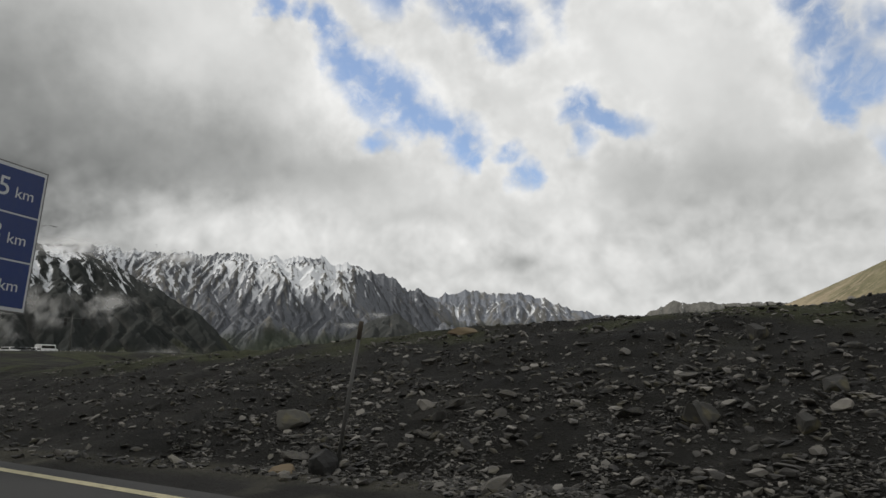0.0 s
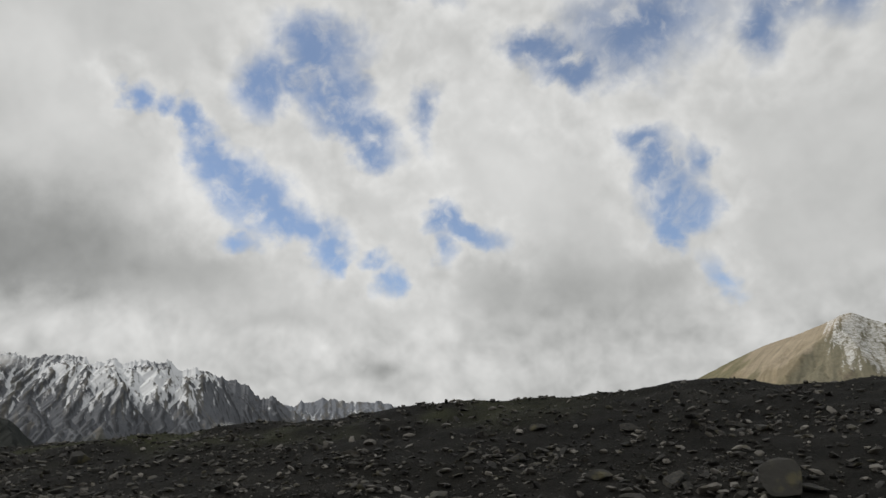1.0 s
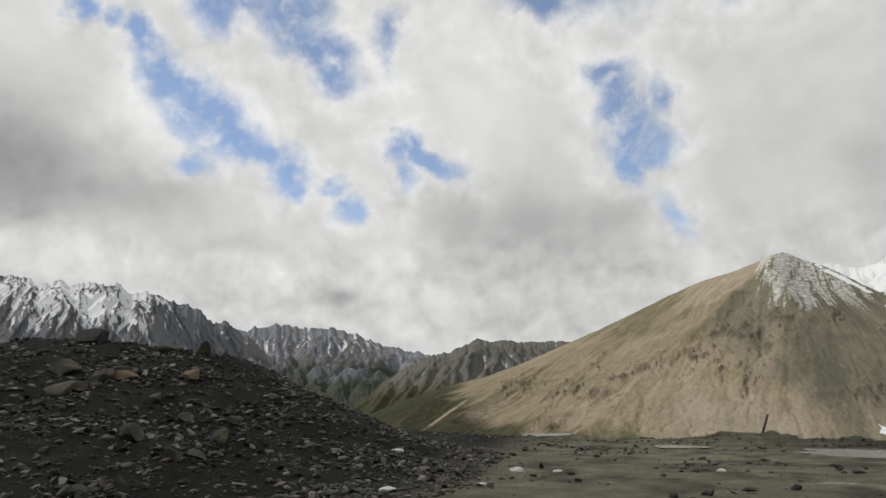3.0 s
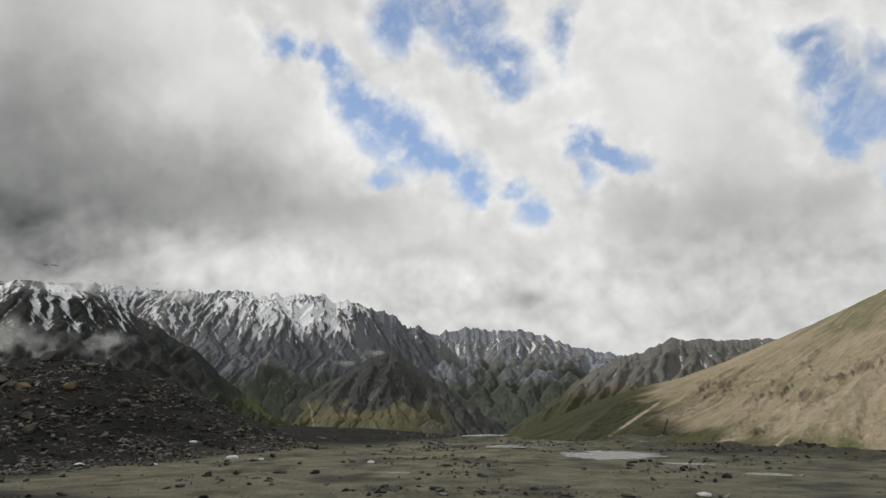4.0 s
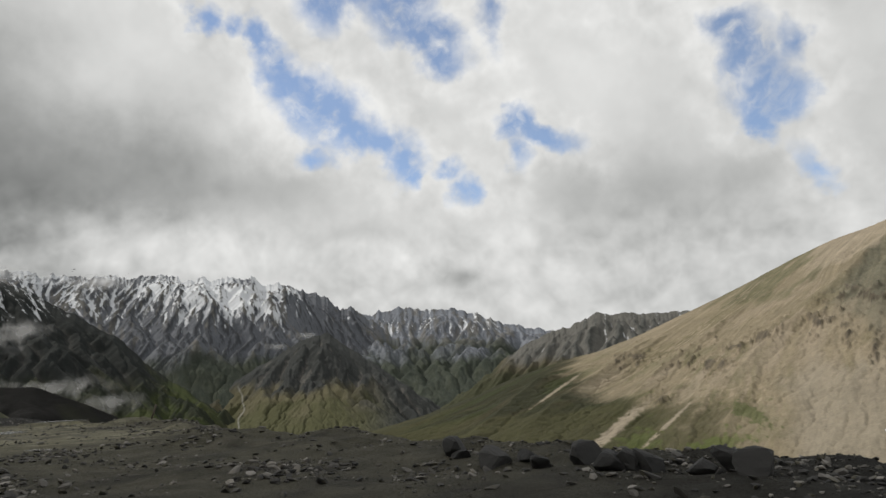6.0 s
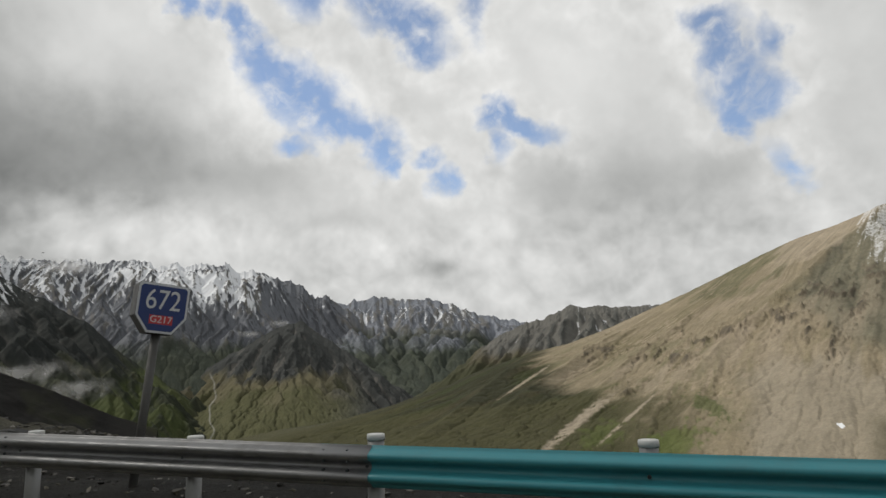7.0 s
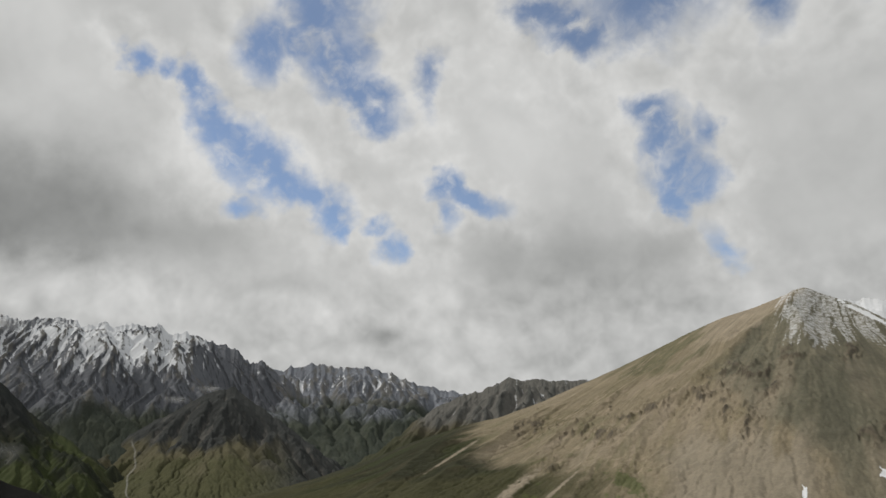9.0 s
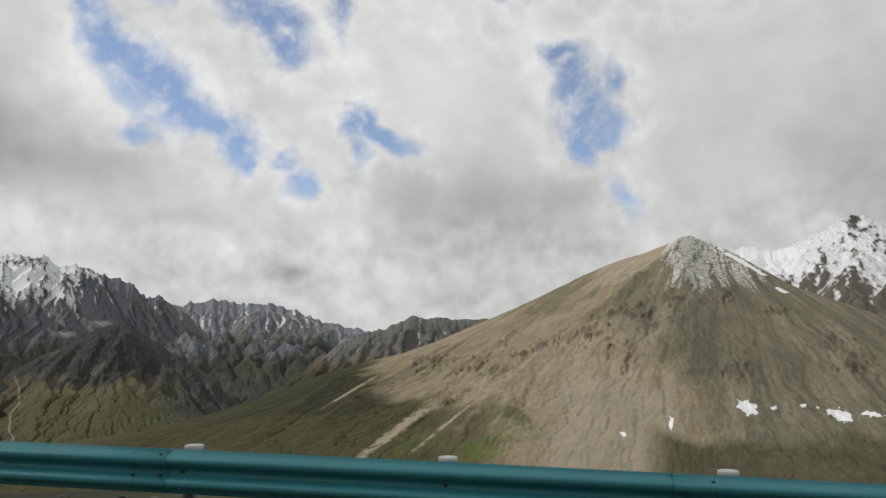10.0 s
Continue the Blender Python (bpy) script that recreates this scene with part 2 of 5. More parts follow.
CAR_DARK = plain("dark_car_paint", (0.06, 0.065, 0.07), 0.3, 0, 3.0, 0.1, 0.0)
CAR_GLASS = plain("tinted_glass", (0.01, 0.012, 0.014), 0.1, 0, 3.0, 0.1, 0.0)
TYRE = plain("black_tyre", (0.02, 0.02, 0.02), 0.8)
LITTER = plain("pale_litter", (0.62, 0.62, 0.62), 0.7, 0, 20.0, 0.3, 0.3, 0.2, 0.01)
WOOD = plain("weathered_wood", (0.09, 0.075, 0.06), 0.9, 0, 20.0, 0.6, 0.4, 0.2)


def water_material():
    m, n, bsdf = material("muddy_puddle_water", 0.14)
    where = n.add("ShaderNodeTexCoord").outputs["Object"]
    n.put(bsdf.inputs["Base Color"], n.mix(n.noise(where, 1.2, 3.0), rgb(0.16, 0.155, 0.14), rgb(0.24, 0.235, 0.21)))
    bumped(n, bsdf, n.noise(where, 12.0, 3.0), 0.8, 0.03)
    return m


WATER = water_material()


def mist_material(name, white_, dense, scale, full=1.1, ragged=4.0, detail=4.0):
    """Thin cloud: white, most of it see-through, with a soft ragged rim."""
    m = bpy.data.materials.new(name)
    m.use_nodes = True
    n = Nodes(m.node_tree)
    tc = n.add("ShaderNodeTexCoord")
    off = n.vec("SUBTRACT", tc.outputs["Generated"], (0.5, 0.5, 0.5))
    far = n.math("MULTIPLY", n.vec("LENGTH", n.vec("MULTIPLY", off, (1, 0, 1))), 2.0)
    rag = n.noise(tc.outputs["Object"], scale, detail, 0.52, 0.3)
    thick = n.math("SUBTRACT", n.math("ADD", 1.0, n.math("MULTIPLY", n.math("SUBTRACT", rag, 0.5), ragged)), n.math("MULTIPLY", far, 1.5))
    alpha = n.math("MULTIPLY", n.math("MULTIPLY", n.span(thick, 0.0, full), dense), n.span(far, 0.25, 0.95, 1.0, 0.0))
    white = n.add("ShaderNodeBsdfDiffuse", {0: rgb(white_, white_, white_)})
    glow = n.add("ShaderNodeBsdfTranslucent", {0: rgb(white_, white_, white_)})
    body = n.add("ShaderNodeMixShader", {0: 0.5, 1: white.outputs[0], 2: glow.outputs[0]})
    clear = n.add("ShaderNodeBsdfTransparent")
    n.add("ShaderNodeOutputMaterial", {0: n.add("ShaderNodeMixShader", {0: alpha, 1: clear.outputs[0], 2: body.outputs[0]})})
    return m


MIST = mist_material("drifting_cloud", 0.8, 0.3, 0.014, 1.3, 6.0, 5.0)
CREST_MIST = mist_material("grey_drifting_cloud", 0.9, 0.5, 0.0035, 1.5, 2.4, 3.0)
SHADE_CLOUD = mist_material("shade_cloud", 0.5, 1.0, 0.003, 0.45)


# ---------------------------------------------------------------- noise and mesh helpers
def lattice(ix, iy, seed):
    h = (ix.astype(np.int64) * 374761393 + iy.astype(np.int64) * 668265263 + seed * 974711) & 0x7FFFFFFF
    h = ((h ^ (h >> 13)) * 1274126177) & 0x7FFFFFFF
    return ((h ^ (h >> 16)) & 0xFFFF) / 65535.0 * 2 * np.pi


def perlin(x, y, seed=0):
    """Gradient noise, about -0.7 to 0.7."""
    ix, iy = np.floor(x), np.floor(y)
    fx, fy = x - ix, y - iy
    u, v = fx**3 * (fx * (fx * 6 - 15) + 10), fy**3 * (fy * (fy * 6 - 15) + 10)

    def corner(dx, dy):
        a = lattice(ix + dx, iy + dy, seed)
        return np.cos(a) * (fx - dx) + np.sin(a) * (fy - dy)

    return (corner(0, 0) * (1 - u) + corner(1, 0) * u) * (1 - v) + (corner(0, 1) * (1 - u) + corner(1, 1) * u) * v


def fbm(x, y, octaves=5, seed=0, gain=0.5):
    total, amp = 0.0, 1.0
    for k in range(octaves):
        total, amp, x, y = total + amp * perlin(x, y, seed + k), amp * gain, x * 2.03 + 7.1, y * 2.03 + 3.7
    return total


def ridged(x, y, octaves=4, seed=0, gain=0.5):
    """Sharp ribs, 0 in the gullies to about 1 on the ribs."""
    total, amp, most = 0.0, 1.0, 0.0
    for k in range(octaves):
        total, most = total + amp * (1 - 2.2 * np.abs(perlin(x, y, seed + k))), most + amp
        amp, x, y = amp * gain, x * 2.1 + 5.3, y * 2.1 + 1.9
    return total / most


def ease(v, lo, hi):
    t = np.clip((v - lo) / (hi - lo), 0, 1)
    return t * t * (3 - 2 * t)


def blend(a, b, f):
    return a + (np.asarray(b) - a) * f[..., None]


def mesh_from(name, verts, faces, tint=None, smooth=True, mat=None):
    """A mesh from arrays: verts (n, 3), faces (m, 3 or 4)."""
    me = bpy.data.meshes.new(name)
    faces = np.asarray(faces, np.int32)
    k = faces.shape[1]
    me.vertices.add(len(verts))
    me.vertices.foreach_set("co", np.asarray(verts, np.float32).ravel())
    me.loops.add(faces.size)
    me.loops.foreach_set("vertex_index", faces.ravel())
    me.polygons.add(len(faces))
    me.polygons.foreach_set("loop_start", np.arange(0, faces.size, k, dtype=np.int32))
    me.polygons.foreach_set("use_smooth", np.full(len(faces), smooth))
    if tint is not None:
        col = np.ones((len(verts), 4), np.float32)
        col[:, : tint.shape[1]] = np.clip(tint, 0.0, 0.95)
        me.attributes.new("tint", "FLOAT_COLOR", "POINT").data.foreach_set("color", col.ravel())
    me.update(calc_edges=True)
    me.validate()
    if mat:
        me.materials.append(mat)
    return me


def grid_faces(rows_, cols_):
    i = np.arange(rows_ * cols_).reshape(rows_, cols_)
    return np.stack([i[:-1, :-1], i[:-1, 1:], i[1:, 1:], i[1:, :-1]], -1).reshape(-1, 4)


def part(name, bm, mat, parent=None, label=""):
    """Links a bmesh as one mesh object, under a thing or a part if one is given."""
    me = bpy.data.meshes.new(name)
    bm.to_mesh(me)
    bm.free()
    if mat:
        me.materials.append(mat)
    ob = new(name, me)
    if parent:
        ob.parent = parent
    if label:
        tagged(ob, label)
    return ob


def box(sx, sy, sz, at=(0, 0, 0), bevel=0.0, turn=None):
    bm = bmesh.new()
    bmesh.ops.create_cube(bm, size=1.0, matrix=Matrix.Diagonal((sx, sy, sz, 1)))
    if bevel:
        bmesh.ops.bevel(bm, geom=bm.edges[:], offset=bevel, segments=2, affect="EDGES", profile=0.6)
    bm.transform(Matrix.Translation(at) @ (turn.to_4x4() if turn else Matrix.Identity(4)))
    return bm


def tube(radius, z0, z1, at=(0, 0), sides=20, top=None, bevel=0.0):
    bm = bmesh.new()
    bmesh.ops.create_cone(bm, cap_ends=True, segments=sides, radius1=radius, radius2=radius if top is None else top, depth=z1 - z0,
                          matrix=Matrix.Translation((at[0], at[1], (z0 + z1) / 2)))
    if bevel:
        rim = [e for e in bm.edges if all(abs(v.co.z - z1) < 1e-5 for v in e.verts)]
        bmesh.ops.bevel(bm, geom=rim, offset=bevel, segments=3, affect="EDGES", profile=0.5)
    for f in bm.faces:
        f.smooth = len(f.verts) == 4
    return bm


def bar(a, b, r, sides=10):
    a, b = Vector(a), Vector(b)
    bm = bmesh.new()
    bmesh.ops.create_cone(bm, cap_ends=True, segments=sides, radius1=r, radius2=r, depth=(b - a).length,
                          matrix=Matrix.Translation((a + b) / 2) @ (b - a).to_track_quat("Z", "Y").to_matrix().to_4x4())
    for f in bm.faces:
        f.smooth = len(f.verts) == 4
    return bm


def lettering(name, text, size, mat, parent, m, thick=0.002):
    """Words in the built-in font as a mesh, at the pose m in the parent's space."""
    cu = bpy.data.curves.new(name, "FONT")
    cu.body, cu.size, cu.extrude, cu.align_x, cu.align_y = text, size, thick, "CENTER", "CENTER"
    tmp = new(name + "_curve", cu)
    me = bpy.data.meshes.new_from_object(tmp.evaluated_get(bpy.context.evaluated_depsgraph_get()))
    bpy.data.objects.remove(tmp)
    bpy.data.curves.remove(cu)
    me.materials.clear()
    me.materials.append(mat)
    ob = new(name, me)
    ob.parent, ob.matrix_local = parent, m
    return ob
# ---------------------------------------------------------------- ground: road shelf, spoil bank, gravel plain, valley
BANK_X = [-60, -35, -25, -15, -8.8, -3.6, 1, 5, 9, 14, 18, 21, 23.5, 25.5, 27.3, 29, 30.2, 32.6, 34.5, 36]
BANK_Z = [1.0, 1.2, 1.4, 1.9, 2.3, 2.6, 2.75, 3.0, 3.15, 3.35, 3.25, 3.2, 3.15, 2.95, 2.8, 2.1, 1.5, 0.45, 0.1, 0]
EDGE_X = [-400, -150, -110, -60, -30, 18, 35, 43, 49, 53.5, 57, 60, 65, 70, 76, 82, 90, 100, 140, 400]
EDGE_Y = [300, 150, 70, 50, 46, 38, 33, 31, 28.5, 24.5, 20.5, 18, 16, 13.5, 11.5, 8.6, 7.3, 6.8, 6.6, 6.6]
# puddles on the plain: x, y, half lengths along and across, turn
PUDDLES = [(44.2, 20.5, 1.25, 1.5, 10), (35.6, 31.0, 0.9, 1.1, 0), (39.8, 23.0, 0.65, 0.6, 0), (43.4, 29.4, 0.9, 1.3, 0), (48.5, 16.3, 0.42, 0.35, 0), (41.4, 13.1, 0.6, 0.3, 0), (49.6, 8.6, 1.0, 0.26, 3),
           (52.6, 10.3, 0.85, 0.66, 5), (52.3, 12.8, 0.34, 0.3, 0), (55.0, 11.4, 0.6, 0.3, 0), (53.6, 8.9, 0.32, 0.17, 0), (56.1, 14.0, 0.65, 0.45, 0), (57.1, 8.5, 0.62, 0.28, 0), (46.6, 18.2, 0.4, 0.3, 0)]
WATER_Z = -0.03


def pond_shape(x, y, px, py, a, b, turn):
    """Below 1 inside a puddle, whose shore is uneven."""
    c, s = math.cos(radians(turn)), math.sin(radians(turn))
    u, v = ((x - px) * c + (y - py) * s) / a, ((y - py) * c - (x - px) * s) / b
    return np.sqrt(u * u + v * v) * (1 + 0.7 * fbm(x * 1.1 + px, y * 1.1, 5, 31, 0.6))


def road_swing(x):
    """The outer edge of the road swings out a little behind the start."""
    return 0.12 * np.clip(-np.asarray(x, float), 0, 14)


def ground_z(x, y):
    x, y = np.asarray(x, float), np.asarray(y, float)
    swing = road_swing(x)
    base = road_z(np.clip(x, -90, 200))
    # plain beyond the road
    plain_z = base * ease(x, 70, 76) * 0.9 + base * ease(-x, 10, 40) + 0.02 + (0.05 + 0.13 * ease(x, 56, 64)) * fbm(x / 5, y / 5, 4, 3) + 0.035 * fbm(x * 0.9, y * 0.9, 3, 9)
    plain_z = plain_z - 0.017 * np.clip(y - 14, 0, 60) * ease(x, 28, 38)
    # spoil bank beside the road
    top = np.interp(x, BANK_X, BANK_Z) * (1 + 0.05 * fbm(x / 5, y / 9, 3, 21))
    foot = 7.6 + 0.8 * fbm(x / 7, y * 0, 3, 5) + 5.5 * ease(x, 29, 36) + 0.35 * swing
    up = np.clip((y - foot) / (16.5 - foot), 0, 1) ** 0.9
    down = 1 - ease(y, 17.2, 25)
    lumps = 0.17 * fbm(x / 2.6, y / 2.2, 4, 12) * ease(up, 0.05, 0.3) * (top > 0.2)
    bank = np.where(y > 0, (top * up + lumps) * down, 0)
    z = plain_z + bank
    # puddle beds
    for px, py, a, b, turn in PUDDLES:
        near = (np.abs(x - px) < 4) & (np.abs(y - py) < 4)
        if near.any():
            q = pond_shape(x[near], y[near], px, py, a, b, turn)
            f = 1 - ease(q, 1.0, 1.7)
            z[near] = z[near] * (1 - f) + (WATER_Z - 0.06 + 0.06 * np.clip(q, 0, 1)) * f
    # past the rim, which is heaped with rubble, the ground falls into the valley
    rim = np.interp(x, EDGE_X, EDGE_Y) + 1.6 * fbm(x / 9, y * 0, 3, 17)
    z = z + 0.24 * np.exp(-((y - rim + 1.5) / 2.2) ** 2) * np.clip(0.5 + 1.6 * fbm(x / 2.2, y / 2.2, 4, 19), 0, 2) * ease(x, 36, 46) * ease(84 - x, 0, 8)
    out = np.clip(y - rim, 0, None)
    fall = -np.minimum(0.5 * out + 0.4 * (1 - np.exp(-out / 1.5)), 600 + 0 * out) * 0.95
    z = z + fall + ease(out, 2, 40) * 4 * fbm(x / 40, y / 40, 5, 8)
    z = np.maximum(z, -40 - 0.098 * np.hypot(x - 50, y) + 8 * fbm(x / 400, y / 400, 4, 2))
    # level place for parked cars
    place = 1 - ease(np.hypot(x + 148, y - 95), 40, 70)
    z = z * (1 - place) + 4.3 * place
    # the verge lies just under the road, and the hillside rises behind it
    inner = ease(y - swing, 5.2, 6.3)
    z = np.where(y > -7, z * inner + (base - 0.06) * (1 - inner), z)
    z = np.where(y <= -7, base - 0.06 + 0.35 * np.clip(-7 - y, 0, 900) * ease(-y, 7, 30) + 2 * fbm(x / 30, y / 30, 4, 6) * ease(-y, 8, 40), z)
    return z


def spread(parts):
    return np.unique(np.concatenate([np.linspace(a, b, n, endpoint=False) for a, b, n in parts]))


gx = np.concatenate([-np.geomspace(4800, 130, 40), spread([(-128, -30, 90), (-30, 80, 640), (80, 135, 190)]), np.geomspace(136, 4800, 40)])
gy = np.concatenate([-np.geomspace(4800, 8, 34), spread([(-7.8, 4, 8), (4, 6.4, 10), (6.4, 20, 110), (20, 46, 110), (46, 130, 60)]), np.geomspace(131, 4800, 50)])
GX, GY = np.meshgrid(gx, gy)
GZ = ground_z(GX.ravel(), GY.ravel()).reshape(GX.shape)


def ground_tint(x, y, z):
    n1, n2, n3 = fbm(x / 3, y / 3, 5, 40), fbm(x / 0.7, y / 0.7, 4, 41), fbm(x / 14, y / 14, 4, 42)
    col = np.zeros(x.shape + (3,)) + (0.19, 0.18, 0.127)
    col = blend(col, (0.21, 0.2, 0.135), ease(n3 + 0.4 * n1, -0.1, 0.5))
    col = blend(col, (0.105, 0.1, 0.08), ease(n1 + 0.5 * n2, 0.1, 0.6))
    slate = ease(36 - x, 0, 3) * ease(y, 6.5, 8) * (y < 170)
    col = blend(col, (0.008, 0.0078, 0.0075), slate * 0.97)
    col = blend(col, (0.026, 0.025, 0.022), slate * ease(n2 + n1, 0.15, 0.6))
    moss = slate * ease(y, 12.5, 16) * ease(n1 + 0.5 * n3, -0.1, 0.35) * ease(22 - x, 0, 6)
    col = blend(col, (0.045, 0.05, 0.022), moss * 0.8 * ease(14 - x, 0, 8))
    black = (0.8 * ease(x + 3 * n1, 50, 60) + 0.28 * ease(x, 68, 76)) * (y > 0)
    black = np.maximum(black, 0.75 * ease(x, 40, 48) * ease(y + 3 * n1, 19, 26))
    col = blend(col, (0.017, 0.0165, 0.0145), np.clip(black * 0.92, 0, 1))
    dust = ease(8.0 - y, 0, 1.4) * (y > 4) * ease(70 - x, 0, 4)
    col = blend(col, (0.024, 0.023, 0.021), dust)
    mud = ease(fbm(x / 1.6, y / 2.6, 4, 43) + 0.3 * n3, 0.1, 0.45) * (1 - slate)
    col = blend(col, (0.085, 0.08, 0.06), mud * 0.8 * (1 - ease(x, 60, 70)))
    valley = ease(-z, 8, 40)
    green = blend(np.zeros(x.shape + (3,)) + (0.022, 0.025, 0.015), (0.04, 0.046, 0.02), ease(fbm(x / 300, y / 300, 4, 50), -0.1, 0.3))
    return col + (green - col) * valley[..., None]


ground = tagged(new("ground", mesh_from("ground", np.stack([GX, GY, GZ], -1).reshape(-1, 3), grid_faces(*GX.shape), ground_tint(GX, GY, GZ).reshape(-1, 3), True, GROUND)),
                "dark gravelly mountain ground with a spoil bank and a muddy plain", "ground", kind="structure")

# road
rx = np.concatenate([np.linspace(-90, 200, 291)])
ry = np.array([-5.3, -2.5, 0, 2.5, 4.6, 5.0, 5.25, 5.45])
RX, RY = np.meshgrid(rx, ry)
RY = RY + road_swing(RX) * (RY > 3)
RZ = road_z(RX) - np.where(RY - road_swing(RX) > 5.4, 0.08, 0.0) + 0.004
road = tagged(new("road", mesh_from("road", np.stack([RX, RY, RZ], -1).reshape(-1, 3), grid_faces(*RX.shape), None, True, ASPHALT)),
              "worn grey asphalt mountain road", "road", kind="structure")
ly = np.array([4.74, 4.9])
RX, RY = np.meshgrid(rx, ly)
RY = RY + road_swing(RX)
line = new("edge_line", mesh_from("edge_line", np.stack([RX, RY, road_z(RX) + 0.009], -1).reshape(-1, 3), grid_faces(*RX.shape), None, True, LINE))
tagged(line, "faded yellowish painted edge line on the asphalt", "road marking", kind="structure")

# puddles
for px, py, a, b, turn in PUDDLES:
    ring = []
    c, s = math.cos(radians(turn)), math.sin(radians(turn))
    for k in range(64):
        t = 2 * math.pi * k / 64
        d = np.array([0.3 + 0.02 * i for i in range(80)])
        u, v = a * math.cos(t) * d, b * math.sin(t) * d
        q = pond_shape(px + u * c - v * s, py + u * s + v * c, px, py, a, b, turn)
        i = int(np.argmax(q > 1.12)) or 79
        ring.append((px + u[i] * c - v[i] * s, py + u[i] * s + v[i] * c, WATER_Z))
    bm = bmesh.new()
    bm.faces.new([bm.verts.new(p) for p in ring])
    tagged(part("puddle", bm, WATER), "shallow grey rain puddle on the gravel plain", "puddle", "puddles on the plain", "structure")


# ---------------------------------------------------------------- mountains
REF = Vector((50.0, 0.0, 1.4))


def erode(z, step, depth, steep, seed, fade, rounds=4):
    """Water runs down row by row and cuts branching gullies, whose sides then slump to one slope."""
    rnd_ = np.random.RandomState(seed)
    rows_, cols_ = z.shape
    here = np.arange(cols_)
    lean = np.abs(np.arange(5) - 2)[:, None] * step * 0.06
    for k in range(rounds):
        h = z + rnd_.normal(size=z.shape) * step * 0.12
        flow = np.ones(z.shape)
        for j in range(rows_ - 1):
            nxt = np.pad(h[j + 1], 2, "edge")
            to = np.argmin(np.stack([nxt[d:d + cols_] for d in range(5)]) + lean, 0) + here - 2
            flow[j + 1] += np.bincount(np.clip(to, 0, cols_ - 1), flow[j], cols_)
        z = z - depth / rounds * np.clip(flow / 900, 0, 1.6) ** 0.4 * fade
        for d in (1, 2, 4, 8):
            wide = np.pad(z, ((0, 0), (d, d)), "edge")
            z = z + (np.minimum(z, np.minimum(wide[:, :cols_], wide[:, 2 * d:]) + steep * d * step) - z) * fade
    return z


def smear(a, n):
    """The mean over n cells on either side, along the rows."""
    c = np.cumsum(np.pad(a, ((0, 0), (n + 1, n)), "edge"), 1)
    return (c[:, 2 * n + 1:] - c[:, :-2 * n - 1]) / (2 * n + 1)


